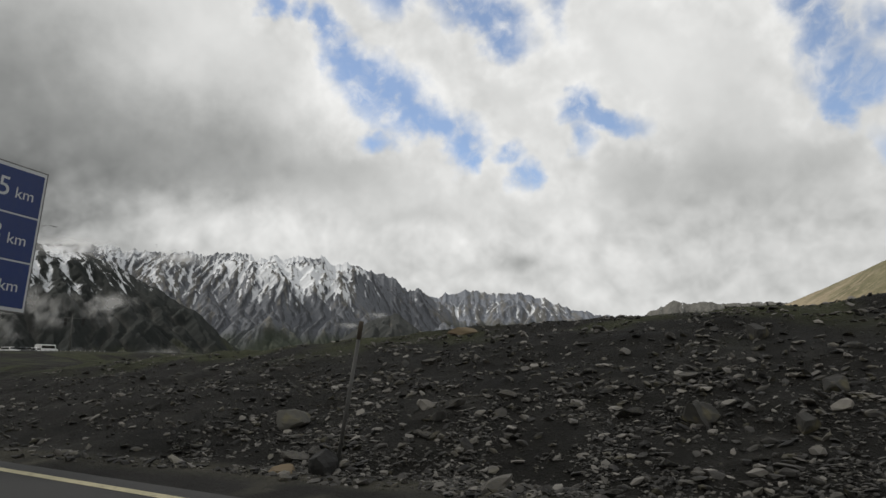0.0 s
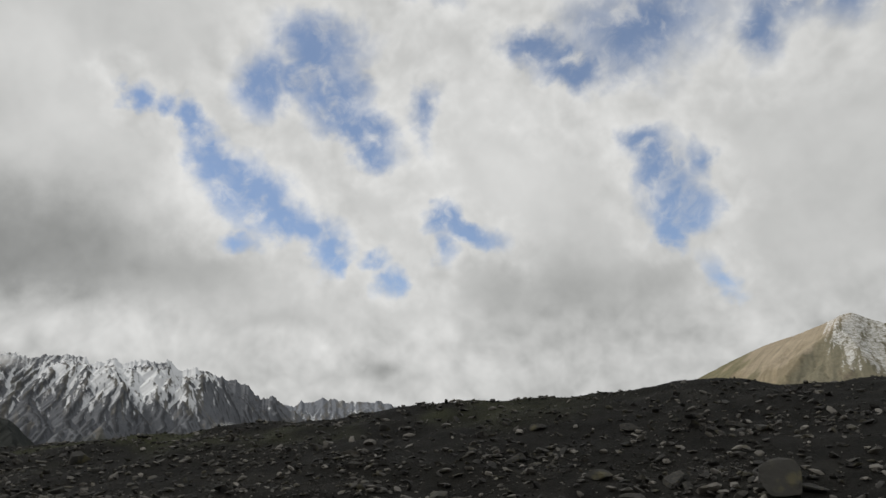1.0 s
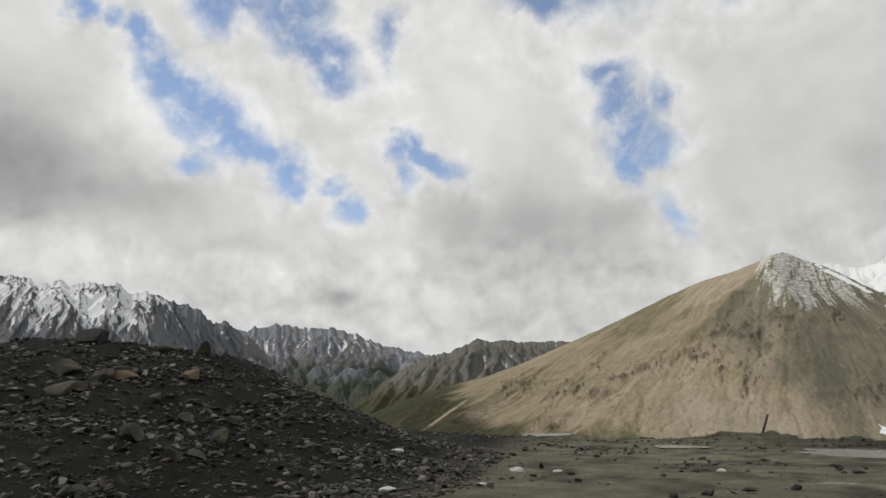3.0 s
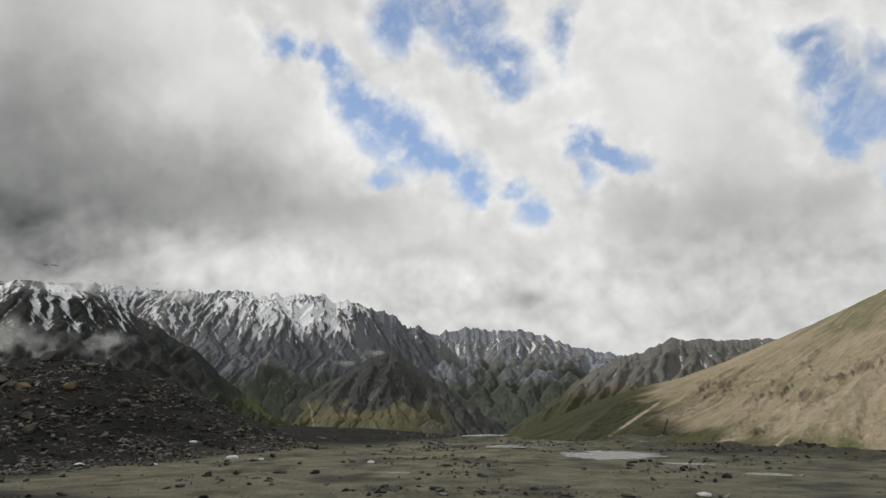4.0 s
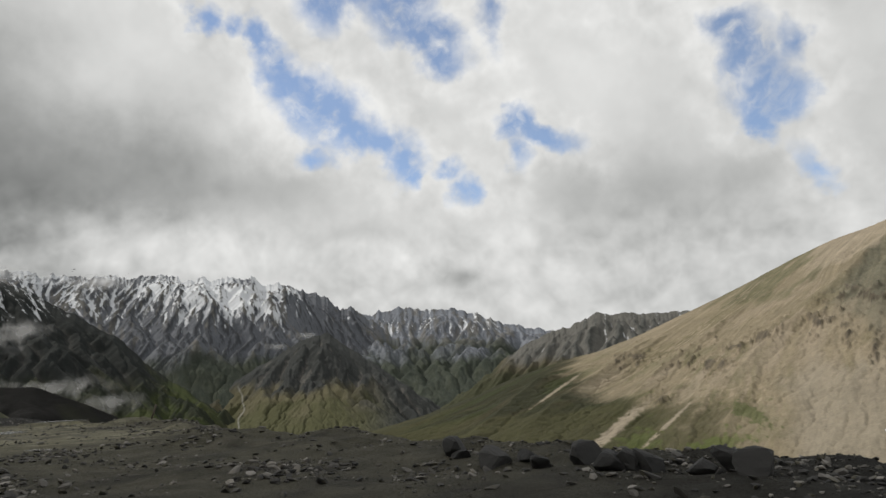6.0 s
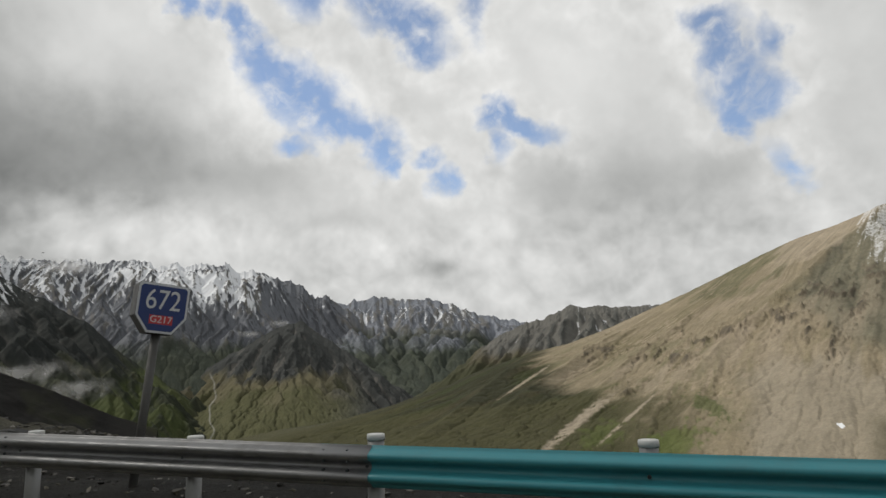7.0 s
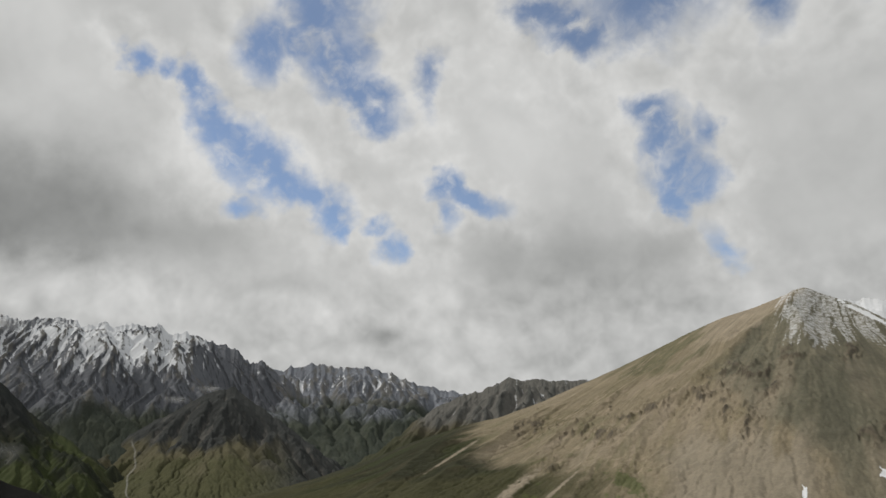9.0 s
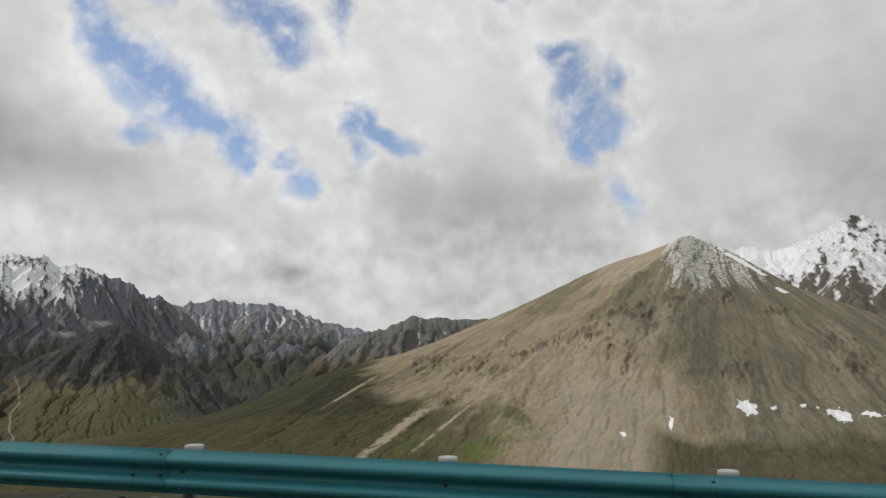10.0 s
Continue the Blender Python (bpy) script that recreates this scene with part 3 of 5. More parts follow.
def mountain(name, label, crest, foot, nu, nv, ribs, rough, paint, seed, bend=0.85, crag=0.0, fan=(30, 2000, 2000), cut=0.12, outcrop=0.0, outcrops=(), gully=(50, 0.9), near=1.0, long_=3.0, twist=0.35, calm=(0.7, 1.0, 0.5), spurs=(), massif=None, narrow=9):
    """A mountain side from its crest down to its foot, with a back. crest and foot: azimuth, elevation, distance.
    ribs: size in metres of the largest ribs and how far they stand out; rough: the same for the rubble; crag: teeth on the crest, in metres;
    near: the whole shrunk or grown about the view point."""
    ca, fa = np.array(crest, float), np.array(foot, float)
    ca, fa = ca[np.argsort(ca[:, 0])], fa[np.argsort(fa[:, 0])]
    az = np.linspace(ca[0, 0], ca[-1, 0], nu)
    soft = np.hanning(9) / np.hanning(9).sum()

    def along(table, k):
        v = np.interp(az, table[:, 0], table[:, k])
        return np.convolve(np.pad(v, 4, "edge"), soft, "valid")

    ce, cd, fe, fd = along(ca, 1), along(ca, 2), along(fa, 1), along(fa, 2)
    back = 10
    s = np.concatenate([-np.linspace(0.5, 0.06, back), np.linspace(0, 1, nv) ** 1.1])
    S, AZ = np.meshgrid(s, np.radians(az), indexing="ij")
    front = np.clip(S, 0, 1)
    D = cd + (fd - cd) * S
    zc, zf = cd * np.tan(np.radians(ce)), fd * np.tan(np.radians(fe))
    Z = zc + (zf - zc) * front**bend + np.clip(-S, 0, 1) * (zf - zc) * 0.9
    across = AZ * np.mean(cd)
    down = front * np.mean(np.hypot(cd - fd, zc - zf))
    size, high = ribs
    slant = fan[2] * np.arctan2(across - np.radians(fan[0]) * np.mean(cd), down + fan[1])
    warp = twist * size * fbm(across / size / 1.3, down / size / 1.6, 4, seed + 3)
    rib = ridged((slant + warp) / size, down / size / long_, 4, seed, 0.42)
    fine_rib = ridged((slant + warp * 0.7) / size * 3.4, down / size / 0.8, 4, seed + 9, 0.55)
    grain = fbm(slant / rough[0], down / rough[0] / 1.5, 5, seed + 5, 0.6)
    open_ = ease(front, 0.0, 0.2) * (1 - calm[2] * ease(front, calm[0], calm[1]))
    for a0, s0, a1, s1, tall, wide in spurs:
        t = np.clip((front - s0) / (s1 - s0), -0.2, 1.4)
        off = np.abs(np.degrees(AZ) - a0 - (a1 - a0) * t + 0.5 * fbm(down / 130, across / 400, 3, seed + 50)) / wide
        Z = Z + tall * np.clip(1 - off, 0, 1) ** 1.2 * ease(t, -0.15, 0.25) * (1 - ease(t, 0.75, 1.35))
    if massif:
        big = ridged((np.sin(AZ) * D + warp) / massif[0], np.cos(AZ) * D / massif[0], 5, seed + 60, 0.5)
        Z = Z + massif[1] * (big - 0.45) * ease(front, 0.0, 0.16) * (1 - calm[2] * ease(front, calm[0], calm[1]))
    crop = ease(fbm(slant / 70, down / 85, 4, seed + 21, 0.6) + 0.55 * fbm(slant / 320, down / 320, 2, seed + 22), 0.3, 0.5)
    Z = Z + outcrop * crop * (0.6 + grain) * open_
    Z = Z + high * (rib - 0.6) * open_ + high * cut * 0.5 * (fine_rib - 0.5) * (0.25 + 0.75 * open_) + rough[1] * grain * (0.3 + 0.7 * open_)
    step = np.radians(az[1] - az[0]) * np.mean(cd)
    Z[back:] = erode(Z[back:], step, gully[0], gully[1], seed, (ease(front, 0.0, 0.08) * (1 - 0.8 * calm[2] * ease(front, calm[0], calm[1])))[back:])
    Z = Z + 0.35 * rough[1] * fbm(slant / 17, down / 17, 4, seed + 40, 0.6) * open_
    hollow = np.clip((smear(Z, narrow) - Z) / (0.022 * narrow * max(gully[0], 14)), -1.5, 1.5)
    lump = ease(fbm(across / 48, down / 62, 5, seed + 30, 0.6), -0.08, 0.2)
    if outcrops:
        g0 = dict(az=np.degrees(AZ), el=np.degrees(np.arctan2(Z, D)))
        for k, q in enumerate(outcrops):
            Z = Z + 11 * spot(g0, *q, 0, 1.1, 110 + k, 0.4) * (0.35 + 0.65 * lump)
    if crag:
        teeth = ridged(across / min(size, 520) * 2.6, 0 * S, 4, seed + 14, 0.6) - 0.55 + 0.5 * fbm(across / size / 1.2, 0 * S, 3, seed + 15)
        Z = Z + crag * teeth * (1 - ease(front, 0, 0.2))
    X, Y = REF.x - np.sin(AZ) * D, REF.y + np.cos(AZ) * D
    EL = np.degrees(np.arctan2(Z, D))
    steep = np.hypot(np.gradient(Z, axis=0) / (np.abs(np.gradient(D, axis=0)) + 1), np.gradient(Z, axis=1) / (np.gradient(across, axis=1) + 0.5))
    col, snow = paint(dict(az=np.degrees(AZ), el=EL, s=front, rib=rib, fine=fine_rib, grain=grain, across=slant + 0.5 * warp, down=down, z=Z, steep=steep, crop=crop, hollow=hollow, lump=lump))
    tint = np.concatenate([col, np.clip(0.5 + 0.5 * snow, 0, 1)[..., None]], -1)
    me = mesh_from(name, np.stack([X, Y, Z + REF.z], -1).reshape(-1, 3), grid_faces(*X.shape)[:, ::-1], tint.reshape(-1, 4), True, MOUNTAIN)
    ob = new(name, me)
    ob.matrix_world = Matrix.Translation(REF * (1 - near)) @ Matrix.Scale(near, 4)
    return tagged(ob, label, "mountain")


# rock outcrops on the brown mountain: azimuth, elevation, half width, half height
OUTCROPS = [(-13.4, 4.0, 1.0, .8), (-12.2, 5.0, 1.0, .5), (-10.6, 5.3, .9, .5), (-9.3, 4.1, .5, .8), (-8.2, 3.6, .55, 1.0), (-6.5, 3.2, .8, .5), (-12.2, 1.2, .6, 1.0), (-10.2, 2.6, .4, .9), (-4.5, 2.6, 1.0, .4), (-2.5, 1.8, .9, .4),
            (-1, .6, 1.0, .5), (1.5, .9, .9, .5), (3.2, -2.0, .6, .42), (-19.7, .3, .8, .6), (-25.5, 2.2, .5, .8), (-27.2, .9, .7, .9), (-22, 4.8, .5, .4), (-18.6, 6.2, .5, .5), (-14.6, 6.2, .9, .5), (5.5, 1.2, 1.2, .6)]
# spurs of the brown mountain: azimuth and share of the way down at the top and at the bottom, height and half width (degrees)
SPURS = [(-15.6, .0, -9.5, .34, 34, 1.7), (-9.5, .34, -3.0, .6, 22, 1.6), (-16.3, .03, -20.5, .5, 22, 1.6), (-4.0, .05, 4.5, .5, 26, 1.8), (-13.0, .25, -12.0, .62, 14, 1.2), (-22.5, .1, -28, .6, 18, 1.6), (4, .1, 13, .55, 22, 1.8), (11, .1, 19, .6, 20, 1.8)]


def start_tint(g, c):
    return np.zeros(g["s"].shape + (3,)) + c


def paint_far(snow_el, much, rock=(0.15, 0.16, 0.18)):
    def paint(g):
        n = fbm(g["across"] / 420, g["down"] / 420, 3, 77)
        streak = fbm((g["across"] + 70 * fbm(g["down"] / 190, g["across"] / 200, 4, 87)) / 34, g["down"] / 170, 5, 79, 0.62)
        # the bluish cast of the rock colour stands for distance haze
        col = start_tint(g, rock)
        col = blend(col, np.array(rock) * 0.5, ease(-g["hollow"] + 0.8 * g["grain"], 0.0, 0.7))
        col = blend(col, (0.17, 0.16, 0.14), ease(g["grain"] + n, 0.0, 0.5) * 0.6)
        green = ease(3.6 - g["el"] + 1.6 * n, 0, 1.8)
        col = blend(col, (0.05, 0.058, 0.04), green * 0.92)
        col = blend(col, (0.03, 0.038, 0.033), green * ease(g["fine"] + 0.4 * g["grain"], 0.4, 0.8) * 0.5)
        snow = 0.75 * streak + 0.42 * g["hollow"] - 0.25 * g["rib"] - 0.1 + 0.3 * g["grain"] + (g["el"] - snow_el) * 0.15 * much + 0.9 * n + 0.45 * spot(g, 40.5, 7.2, 6, 2.4, 0, 0.6, 150, 0.6) - 0.16
        return col, snow - 2.5 * (1 - ease(g["el"], 2.0, 4.6))
    return paint


def paint_dark(g):
    n = fbm(g["across"] / 300, g["down"] / 300, 4, 70)
    streak = fbm((g["across"] + 90 * fbm(g["down"] / 200, g["across"] / 300, 3, 88)) / 60, g["down"] / 180, 5, 80, 0.62)
    # dark rock, with the cloud's shade on this side put into the tint
    col = start_tint(g, (0.024, 0.027, 0.026))
    col = blend(col, (0.062, 0.062, 0.058), ease(0.6 * g["hollow"] + 0.6 * streak + 0.4 * g["grain"] + 0.3 * n, 0.2, 0.8) * 0.7)
    green = ease(2.0 - g["el"] + 2.0 * n, 0, 1.8)
    col = blend(col, (0.027, 0.032, 0.02), green * 0.9)
    col = blend(col, (0.055, 0.056, 0.034), green * ease(streak + n, 0.1, 0.5) * 0.7)
    vivid = ease(g["az"], 38.5, 40.5) * ease(47.5 - g["az"] - 1.4 * (g["el"] + 1.5), 0, 2) * ease(1.8 - g["el"], 0, 1.2)
    col = blend(col, (0.07, 0.088, 0.03), vivid * 0.6 * ease(n + g["hollow"] * 0.3, -0.4, 0.2))
    snow = 0.7 * streak + 0.5 * g["hollow"] - 0.1 * g["rib"] + 0.3 * g["grain"] + (g["el"] - 7.6) * 0.22 + 0.6 * n
    return col, snow - 2.0 * (1 - ease(g["el"], 3.5, 6))


def paint_mid(g):
    n = fbm(g["across"] / 200, g["down"] / 200, 4, 71)
    streak = fbm((g["across"] + 90 * fbm(g["down"] / 150, g["across"] / 150, 4, 89)) / 60, g["down"] / 150, 5, 81, 0.66)
    col = start_tint(g, (0.045, 0.048, 0.047))
    col = blend(col, (0.12, 0.115, 0.105), ease(0.5 * g["hollow"] + 0.6 * streak + 0.5 * g["grain"] + 0.3 * n, 0.1, 0.7) * 0.8)
    col = blend(col, (0.115, 0.104, 0.062), ease(0.4 - g["el"] + 2.2 * n, 0, 1.5) * ease(g["az"], 25, 31) * 0.9)
    col = blend(col, (0.062, 0.066, 0.03), ease(-0.8 - g["el"] + 2 * n, 0, 1.6) * ease(g["az"], 24, 30) * 0.75)
    bend_ = g["az"] - 37.9 - 0.2 * np.sin(g["el"] * 2.1 + 1) - 0.08 * np.sin(g["el"] * 5)
    col = blend(col, (0.32, 0.32, 0.3), (1 - ease(np.abs(bend_), 0.03, 0.09)) * ease(0.5 - g["el"], 0, 0.4) * 0.45)
    return col, g["s"] * 0 - 1


def paint_grey(g):
    n = fbm(g["across"] / 220, g["down"] / 220, 4, 72)
    streak = fbm(g["across"] / 45, g["down"] / 220, 5, 82, 0.6)
    col = start_tint(g, (0.125, 0.122, 0.112))
    col = blend(col, (0.065, 0.068, 0.064), ease(streak * 0.5 - 0.5 * g["hollow"] + g["grain"] * 0.7 + 0.4 * n, 0.0, 0.6) * 0.8)
    col = blend(col, (0.09, 0.08, 0.05), ease(1.9 - g["el"] + 1.6 * n, 0, 1.2) * 0.85)
    col = blend(col, (0.04, 0.045, 0.024), ease(1.0 - g["el"] + 1.6 * n, 0, 1.2) * 0.8)
    return col, 0.6 * streak + 0.5 * g["hollow"] + 0.5 * g["grain"] + (g["el"] - 4.6) * 0.25 - 0.45


def spot(g, az, el, a, b, lean=0.0, wobble=0.7, seed=90, soft=0.12):
    """A patch with an uneven rim, 0 to 1."""
    c, s = math.cos(radians(lean)), math.sin(radians(lean))
    out = np.zeros(g["az"].shape)
    near = (np.abs(g["az"] - az) < 2.2 * max(a, b)) & (np.abs(g["el"] - el) < 2.2 * max(a, b))
    u, v = g["az"][near] - az, g["el"][near] - el
    p, q = (u * c + v * s) / a, (v * c - u * s) / b
    rag = 1 + wobble * fbm(g["az"][near] * 2.2 / a**0.5, g["el"][near] * 2.2 / b**0.5, 4, seed)
    out[near] = 1 - ease(np.sqrt(p * p + q * q) * rag, 0.9 - soft, 0.9 + soft)
    return out


def paint_brown(g):
    az, el = g["az"], g["el"]
    n = fbm(g["across"] / 380, g["down"] / 380, 4, 73)
    m = fbm(g["across"] / 100, g["down"] / 150, 4, 83)
    fleck = fbm(g["across"] / 22, g["down"] / 34, 4, 85, 0.6)
    streak = fbm(g["across"] / 60, g["down"] / 520, 4, 74)
    thin = fbm(g["across"] / 16, g["down"] / 260, 4, 86, 0.6)
    col = start_tint(g, (0.225, 0.19, 0.13))
    col = blend(col, (0.18, 0.155, 0.098), ease(n + 0.5 * m, -0.05, 0.45))
    col = blend(col, (0.285, 0.238, 0.172), ease(m + 0.5 * streak - 0.3 * n, 0.05, 0.4) * 0.7)
    # the grey-olive scree face of the peak, right of its spur, shade included in its colour
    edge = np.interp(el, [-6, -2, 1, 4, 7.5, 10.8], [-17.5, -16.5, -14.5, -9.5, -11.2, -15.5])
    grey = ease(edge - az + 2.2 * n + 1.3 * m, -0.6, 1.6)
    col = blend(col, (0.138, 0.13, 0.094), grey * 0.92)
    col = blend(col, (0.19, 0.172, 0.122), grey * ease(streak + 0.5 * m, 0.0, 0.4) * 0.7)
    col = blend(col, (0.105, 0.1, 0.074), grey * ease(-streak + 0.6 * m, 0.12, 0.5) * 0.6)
    # soft cloud shadow painted on the middle of the face
    col = blend(col, (0.1, 0.098, 0.07), spot(g, -17.6, 2.6, 2.6, 2.4, 20, 0.8, 151, 0.7) * 0.6)
    # sunlit strip between the spur and the skyline, painted pale; olive turf further along it
    strip = ease(el - np.interp(az, [-15.5, -11, -6, -2], [10.4, 7.6, 5.2, 4.6]) + 0.8 * m, 0.0, 0.5) * ease(az, -15.4, -14.2)
    col = blend(col, (0.3, 0.255, 0.19), strip * ease(-az, 7, 9) * 0.85)
    col = blend(col, (0.125, 0.12, 0.07), strip * ease(az, -10, -8) * ease(m + n, -0.4, 0.1) * 0.8)
    col = col * (1 + 0.3 * thin * ease(el, -6, -2))[..., None]
    # broken rock on the flank
    rocky = ease(n * 0.6 + 0.3 - 0.05 * np.abs(az + 1) - 0.05 * np.abs(el - 0.5), -0.2, 0.2)
    col = blend(col, (0.32, 0.262, 0.195), ease(fleck + 0.4 * m, 0.12, 0.4) * rocky * 0.55)
    col = blend(col, (0.115, 0.1, 0.062), ease(-fleck + 0.5 * m, 0.2, 0.5) * rocky * 0.5)
    col = blend(col, (0.12, 0.118, 0.062), ease(m - 0.6 * n + 0.5 * thin, 0.1, 0.45) * ease(az, -9, -1) * ease(3 - el, 0, 2) * 0.6)
    # pale scree at the foot, and fans below the rocks
    scree = ease(n * 0.5 + streak * 0.4 + 0.16 * (0.9 - el), 0.0, 0.35) * ease(-az + 3 * n, 5, 8) * ease(az + 2 * n, -18.5, -15.5) * ease(2.6 - el, 0, 3)
    col = blend(col, (0.265, 0.232, 0.178), scree * 0.85)
    for k, q in enumerate(OUTCROPS):
        drop = q[1] - el
        off = np.abs(az - q[0] - 0.07 * (q[0] + 15.5) * np.clip(drop, 0, 9) + 0.25 * m)
        fan_ = ease(drop, 0.1, 0.6) * (1 - ease(drop, 1.8, 4.6)) * (1 - ease(off, q[2] * 0.5, q[2] * 0.9 + 0.16 * np.clip(drop, 0, 9)))
        col = blend(col, (0.29, 0.245, 0.182), fan_ * (0.5 + streak) * 0.75 * ease(el, -5, -3))
    for k, q in enumerate(OUTCROPS):
        crop = spot(g, *q, 0, 1.1, 110 + k, 0.4) * g["lump"]
        col = blend(col, (0.125, 0.105, 0.078), crop * 0.85)
        col = blend(col, (0.06, 0.054, 0.044), crop * ease(fleck + 0.3 * m, 0.0, 0.3) * 0.7)
    # turf on the flank towards the valley, darkened for the cloud shadow there, and low down
    grass = ease(az + 5 * n + 2 * m - 1.3 * (el - 0.5), 8, 12.5)
    col = blend(col, (0.03, 0.033, 0.018), grass * 0.96)
    col = blend(col, (0.055, 0.049, 0.029), grass * ease(m + streak + 0.1 * (el + 2), 0.05, 0.55) * 0.8)
    col = blend(col, (0.04, 0.048, 0.02), grass * ease(m - streak - 0.1 * (el + 1), 0.1, 0.5) * 0.7)
    low = ease(-1.9 - el + 2.6 * n + 1.8 * m, 0, 2.0) * ease(az, -4.5, 0.5)
    col = blend(col, (0.062, 0.06, 0.03), low * 0.85)
    col = blend(col, (0.085, 0.115, 0.028), spot(g, -0.6, -6.0, 2.4, 1.1, -20, 1.0, 97, 0.3) * 0.6)
    col = blend(col, (0.085, 0.115, 0.028), spot(g, 5.0, -5.4, 1.8, 0.9, -30, 1.0, 99, 0.3) * 0.4)
    col = blend(col, (0.07, 0.09, 0.03), spot(g, -3.4, -3.2, 1.5, 0.55, 25, 1.0, 98, 0.3) * 0.7)
    for q in ((7.0, -4.4, 3.8, 0.42, -40), (3.0, -4.2, 3.0, 0.14, -42), (11.5, -1.0, 2.4, 0.1, -33)):
        col = blend(col, (0.29, 0.25, 0.19), spot(g, *q, 0.5, 95, 0.3) * ease(fleck + m, -0.8, -0.3) * 0.95)
    foot = ease(-3.6 - el + 2.0 * n + m, 0, 1.5) * ease(-az, 13, 16.5)
    col = blend(col, (0.062, 0.06, 0.034), foot * 0.9)
    col = blend(col, (0.1, 0.092, 0.055), foot * ease(fleck + m, 0.0, 0.5) * 0.6)
    # snow on the peak and in patches near the foot
    snow = 0.6 * streak + 0.15 * fleck + 0.12 * g["hollow"] + 0.65 * thin + (el - 8.4) * 0.13 - 1.2 * (1 - ease(-az, 12.5, 15.5)) - 1.5 * (1 - ease(el, 4.0, 7.5)) - 0.5 * ease(-az - 0.9 * (11 - el), 17, 20)
    snow = np.minimum(snow + 0.12, 0.0)
    for q in ((-20.9, -2.4, 0.8, 0.42, 20), (-22.6, -2.4, .2, .13, 0), (-24.4, -2.2, .2, .12, 0), (-26.6, -2.8, 1.0, 0.32, 20), (-28.4, -2.7, .6, .18, 10), (-15.8, -3.6, .2, .5, 0),
              (-12.3, -4.5, .28, .18, 20), (-30, -2.4, 0.3, .1, 0), (-32.4, 0, 4.2, .2, 31), (-34.6, -1.5, 1.8, .38, 31), (-37, -1.0, .7, .12, 25), (-19.6, 8.6, 1.9, .13, 36), (-22.3, 6.2, .5, .12, 30)):
        snow = np.maximum(snow, spot(g, *q) * 2.4 - 1.2)
    return col, snow


def paint_snowy(g):
    n = fbm(g["across"] / 300, g["down"] / 300, 4, 75)
    streak = fbm(g["across"] / 60, g["down"] / 420, 5, 76, 0.6)
    fleck = fbm(g["across"] / 20, g["down"] / 40, 4, 84, 0.65)
    col = start_tint(g, (0.19, 0.165, 0.115))
    col = blend(col, (0.11, 0.10, 0.085), ease(g["el"] + 2 * n, 2, 5))
    col = blend(col, (0.06, 0.06, 0.06), ease(g["el"] + 2 * n, 6, 8) * 0.8)
    line = 7.3 - 0.1 * (-g["az"] - 26)
    snow = (g["el"] - line) * 0.24 + 0.5 * n + 0.35 * streak + 0.22 * fleck + 0.3 * g["hollow"] + 0.14
    snow = snow - 0.7 * spot(g, -26.4, 11.0, 1.6, 0.9, 35, 1.4, 131, 0.8) - 0.55 * spot(g, -33.5, 9.4, 4.5, 0.9, 12, 1.2, 132, 0.6) - 0.5 * spot(g, -41, 9.2, 3.5, 0.9, 0, 1.2, 133, 0.6)
    saddle = spot(g, -20.8, 8.7, 3.2, 1.5, 10, 0.5, 130, 0.4)
    return col, np.maximum(np.clip(snow, -1, 0.2), saddle * 1.5 - 0.8)



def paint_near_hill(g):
    # grass tint taken down to near black to stand for cloud shade
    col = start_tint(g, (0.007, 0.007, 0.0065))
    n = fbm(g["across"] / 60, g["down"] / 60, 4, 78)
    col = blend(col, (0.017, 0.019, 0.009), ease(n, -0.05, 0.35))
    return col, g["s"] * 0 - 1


mountain("snowy_mountain_range", "jagged grey mountain range streaked with fresh snow", [(70, 8.4, 4550), (60, 8.6, 4550), (52, 8.7, 4550), (48, 8.9, 4520), (44, 8.85, 4500), (42.2, 8.9, 4450),
         (41.1, 9.15, 4450), (40, 8.8, 4450), (37.5, 8.8, 4450), (36, 8.6, 4450), (33, 7.7, 4450), (31, 7.0, 4400), (29.6, 6.3, 4400), (28.8, 6.2, 4400), (26.5, 4.6, 4400), (23, 2.0, 4300), (19, -1.0, 4200)],
         [(70, -4, 3400), (45, -4, 3400), (28, -4, 3400), (19, -4, 3400)], 800, 260, (420, 55), (60, 12), paint_far(6.7, 1.25, (0.14, 0.148, 0.165)), 100, 0.85, 85, (42, 2200, 3000), 0.4, gully=(46, 0.95), narrow=4, long_=1.35, twist=0.6, calm=(0.4, 0.75, 0.8), massif=(1150, 420), near=1.05)
# rock paler and bluer here: haze put into the colour
mountain("far_mountain_range", "distant mountain range with thin snow, blue-grey haze in its rock colour", [(36, 5, 4750), (30, 5.7, 4750), (27, 6.05, 4720), (24.5, 6.25, 4700), (22.5, 6.0, 4700), (21, 6.1, 4700), (19, 5.6, 4700), (17.2, 4.9, 4700),
         (15, 4.2, 4750), (12, 3.9, 4750), (8, 3.7, 4750), (0, 3.4, 4750)], [(36, -4, 3500), (24, -4, 3500), (15, -4, 3500), (0, -4, 3500)], 460, 180, (360, 45), (60, 9), paint_far(6.5, 0.7, (0.2, 0.215, 0.245)), 200, 0.8, 60, (24, 2000, 2600), 0.4, gully=(40, 0.95), narrow=4, long_=1.35, twist=0.6, calm=(0.4, 0.75, 0.8), massif=(900, 300), near=1.02)
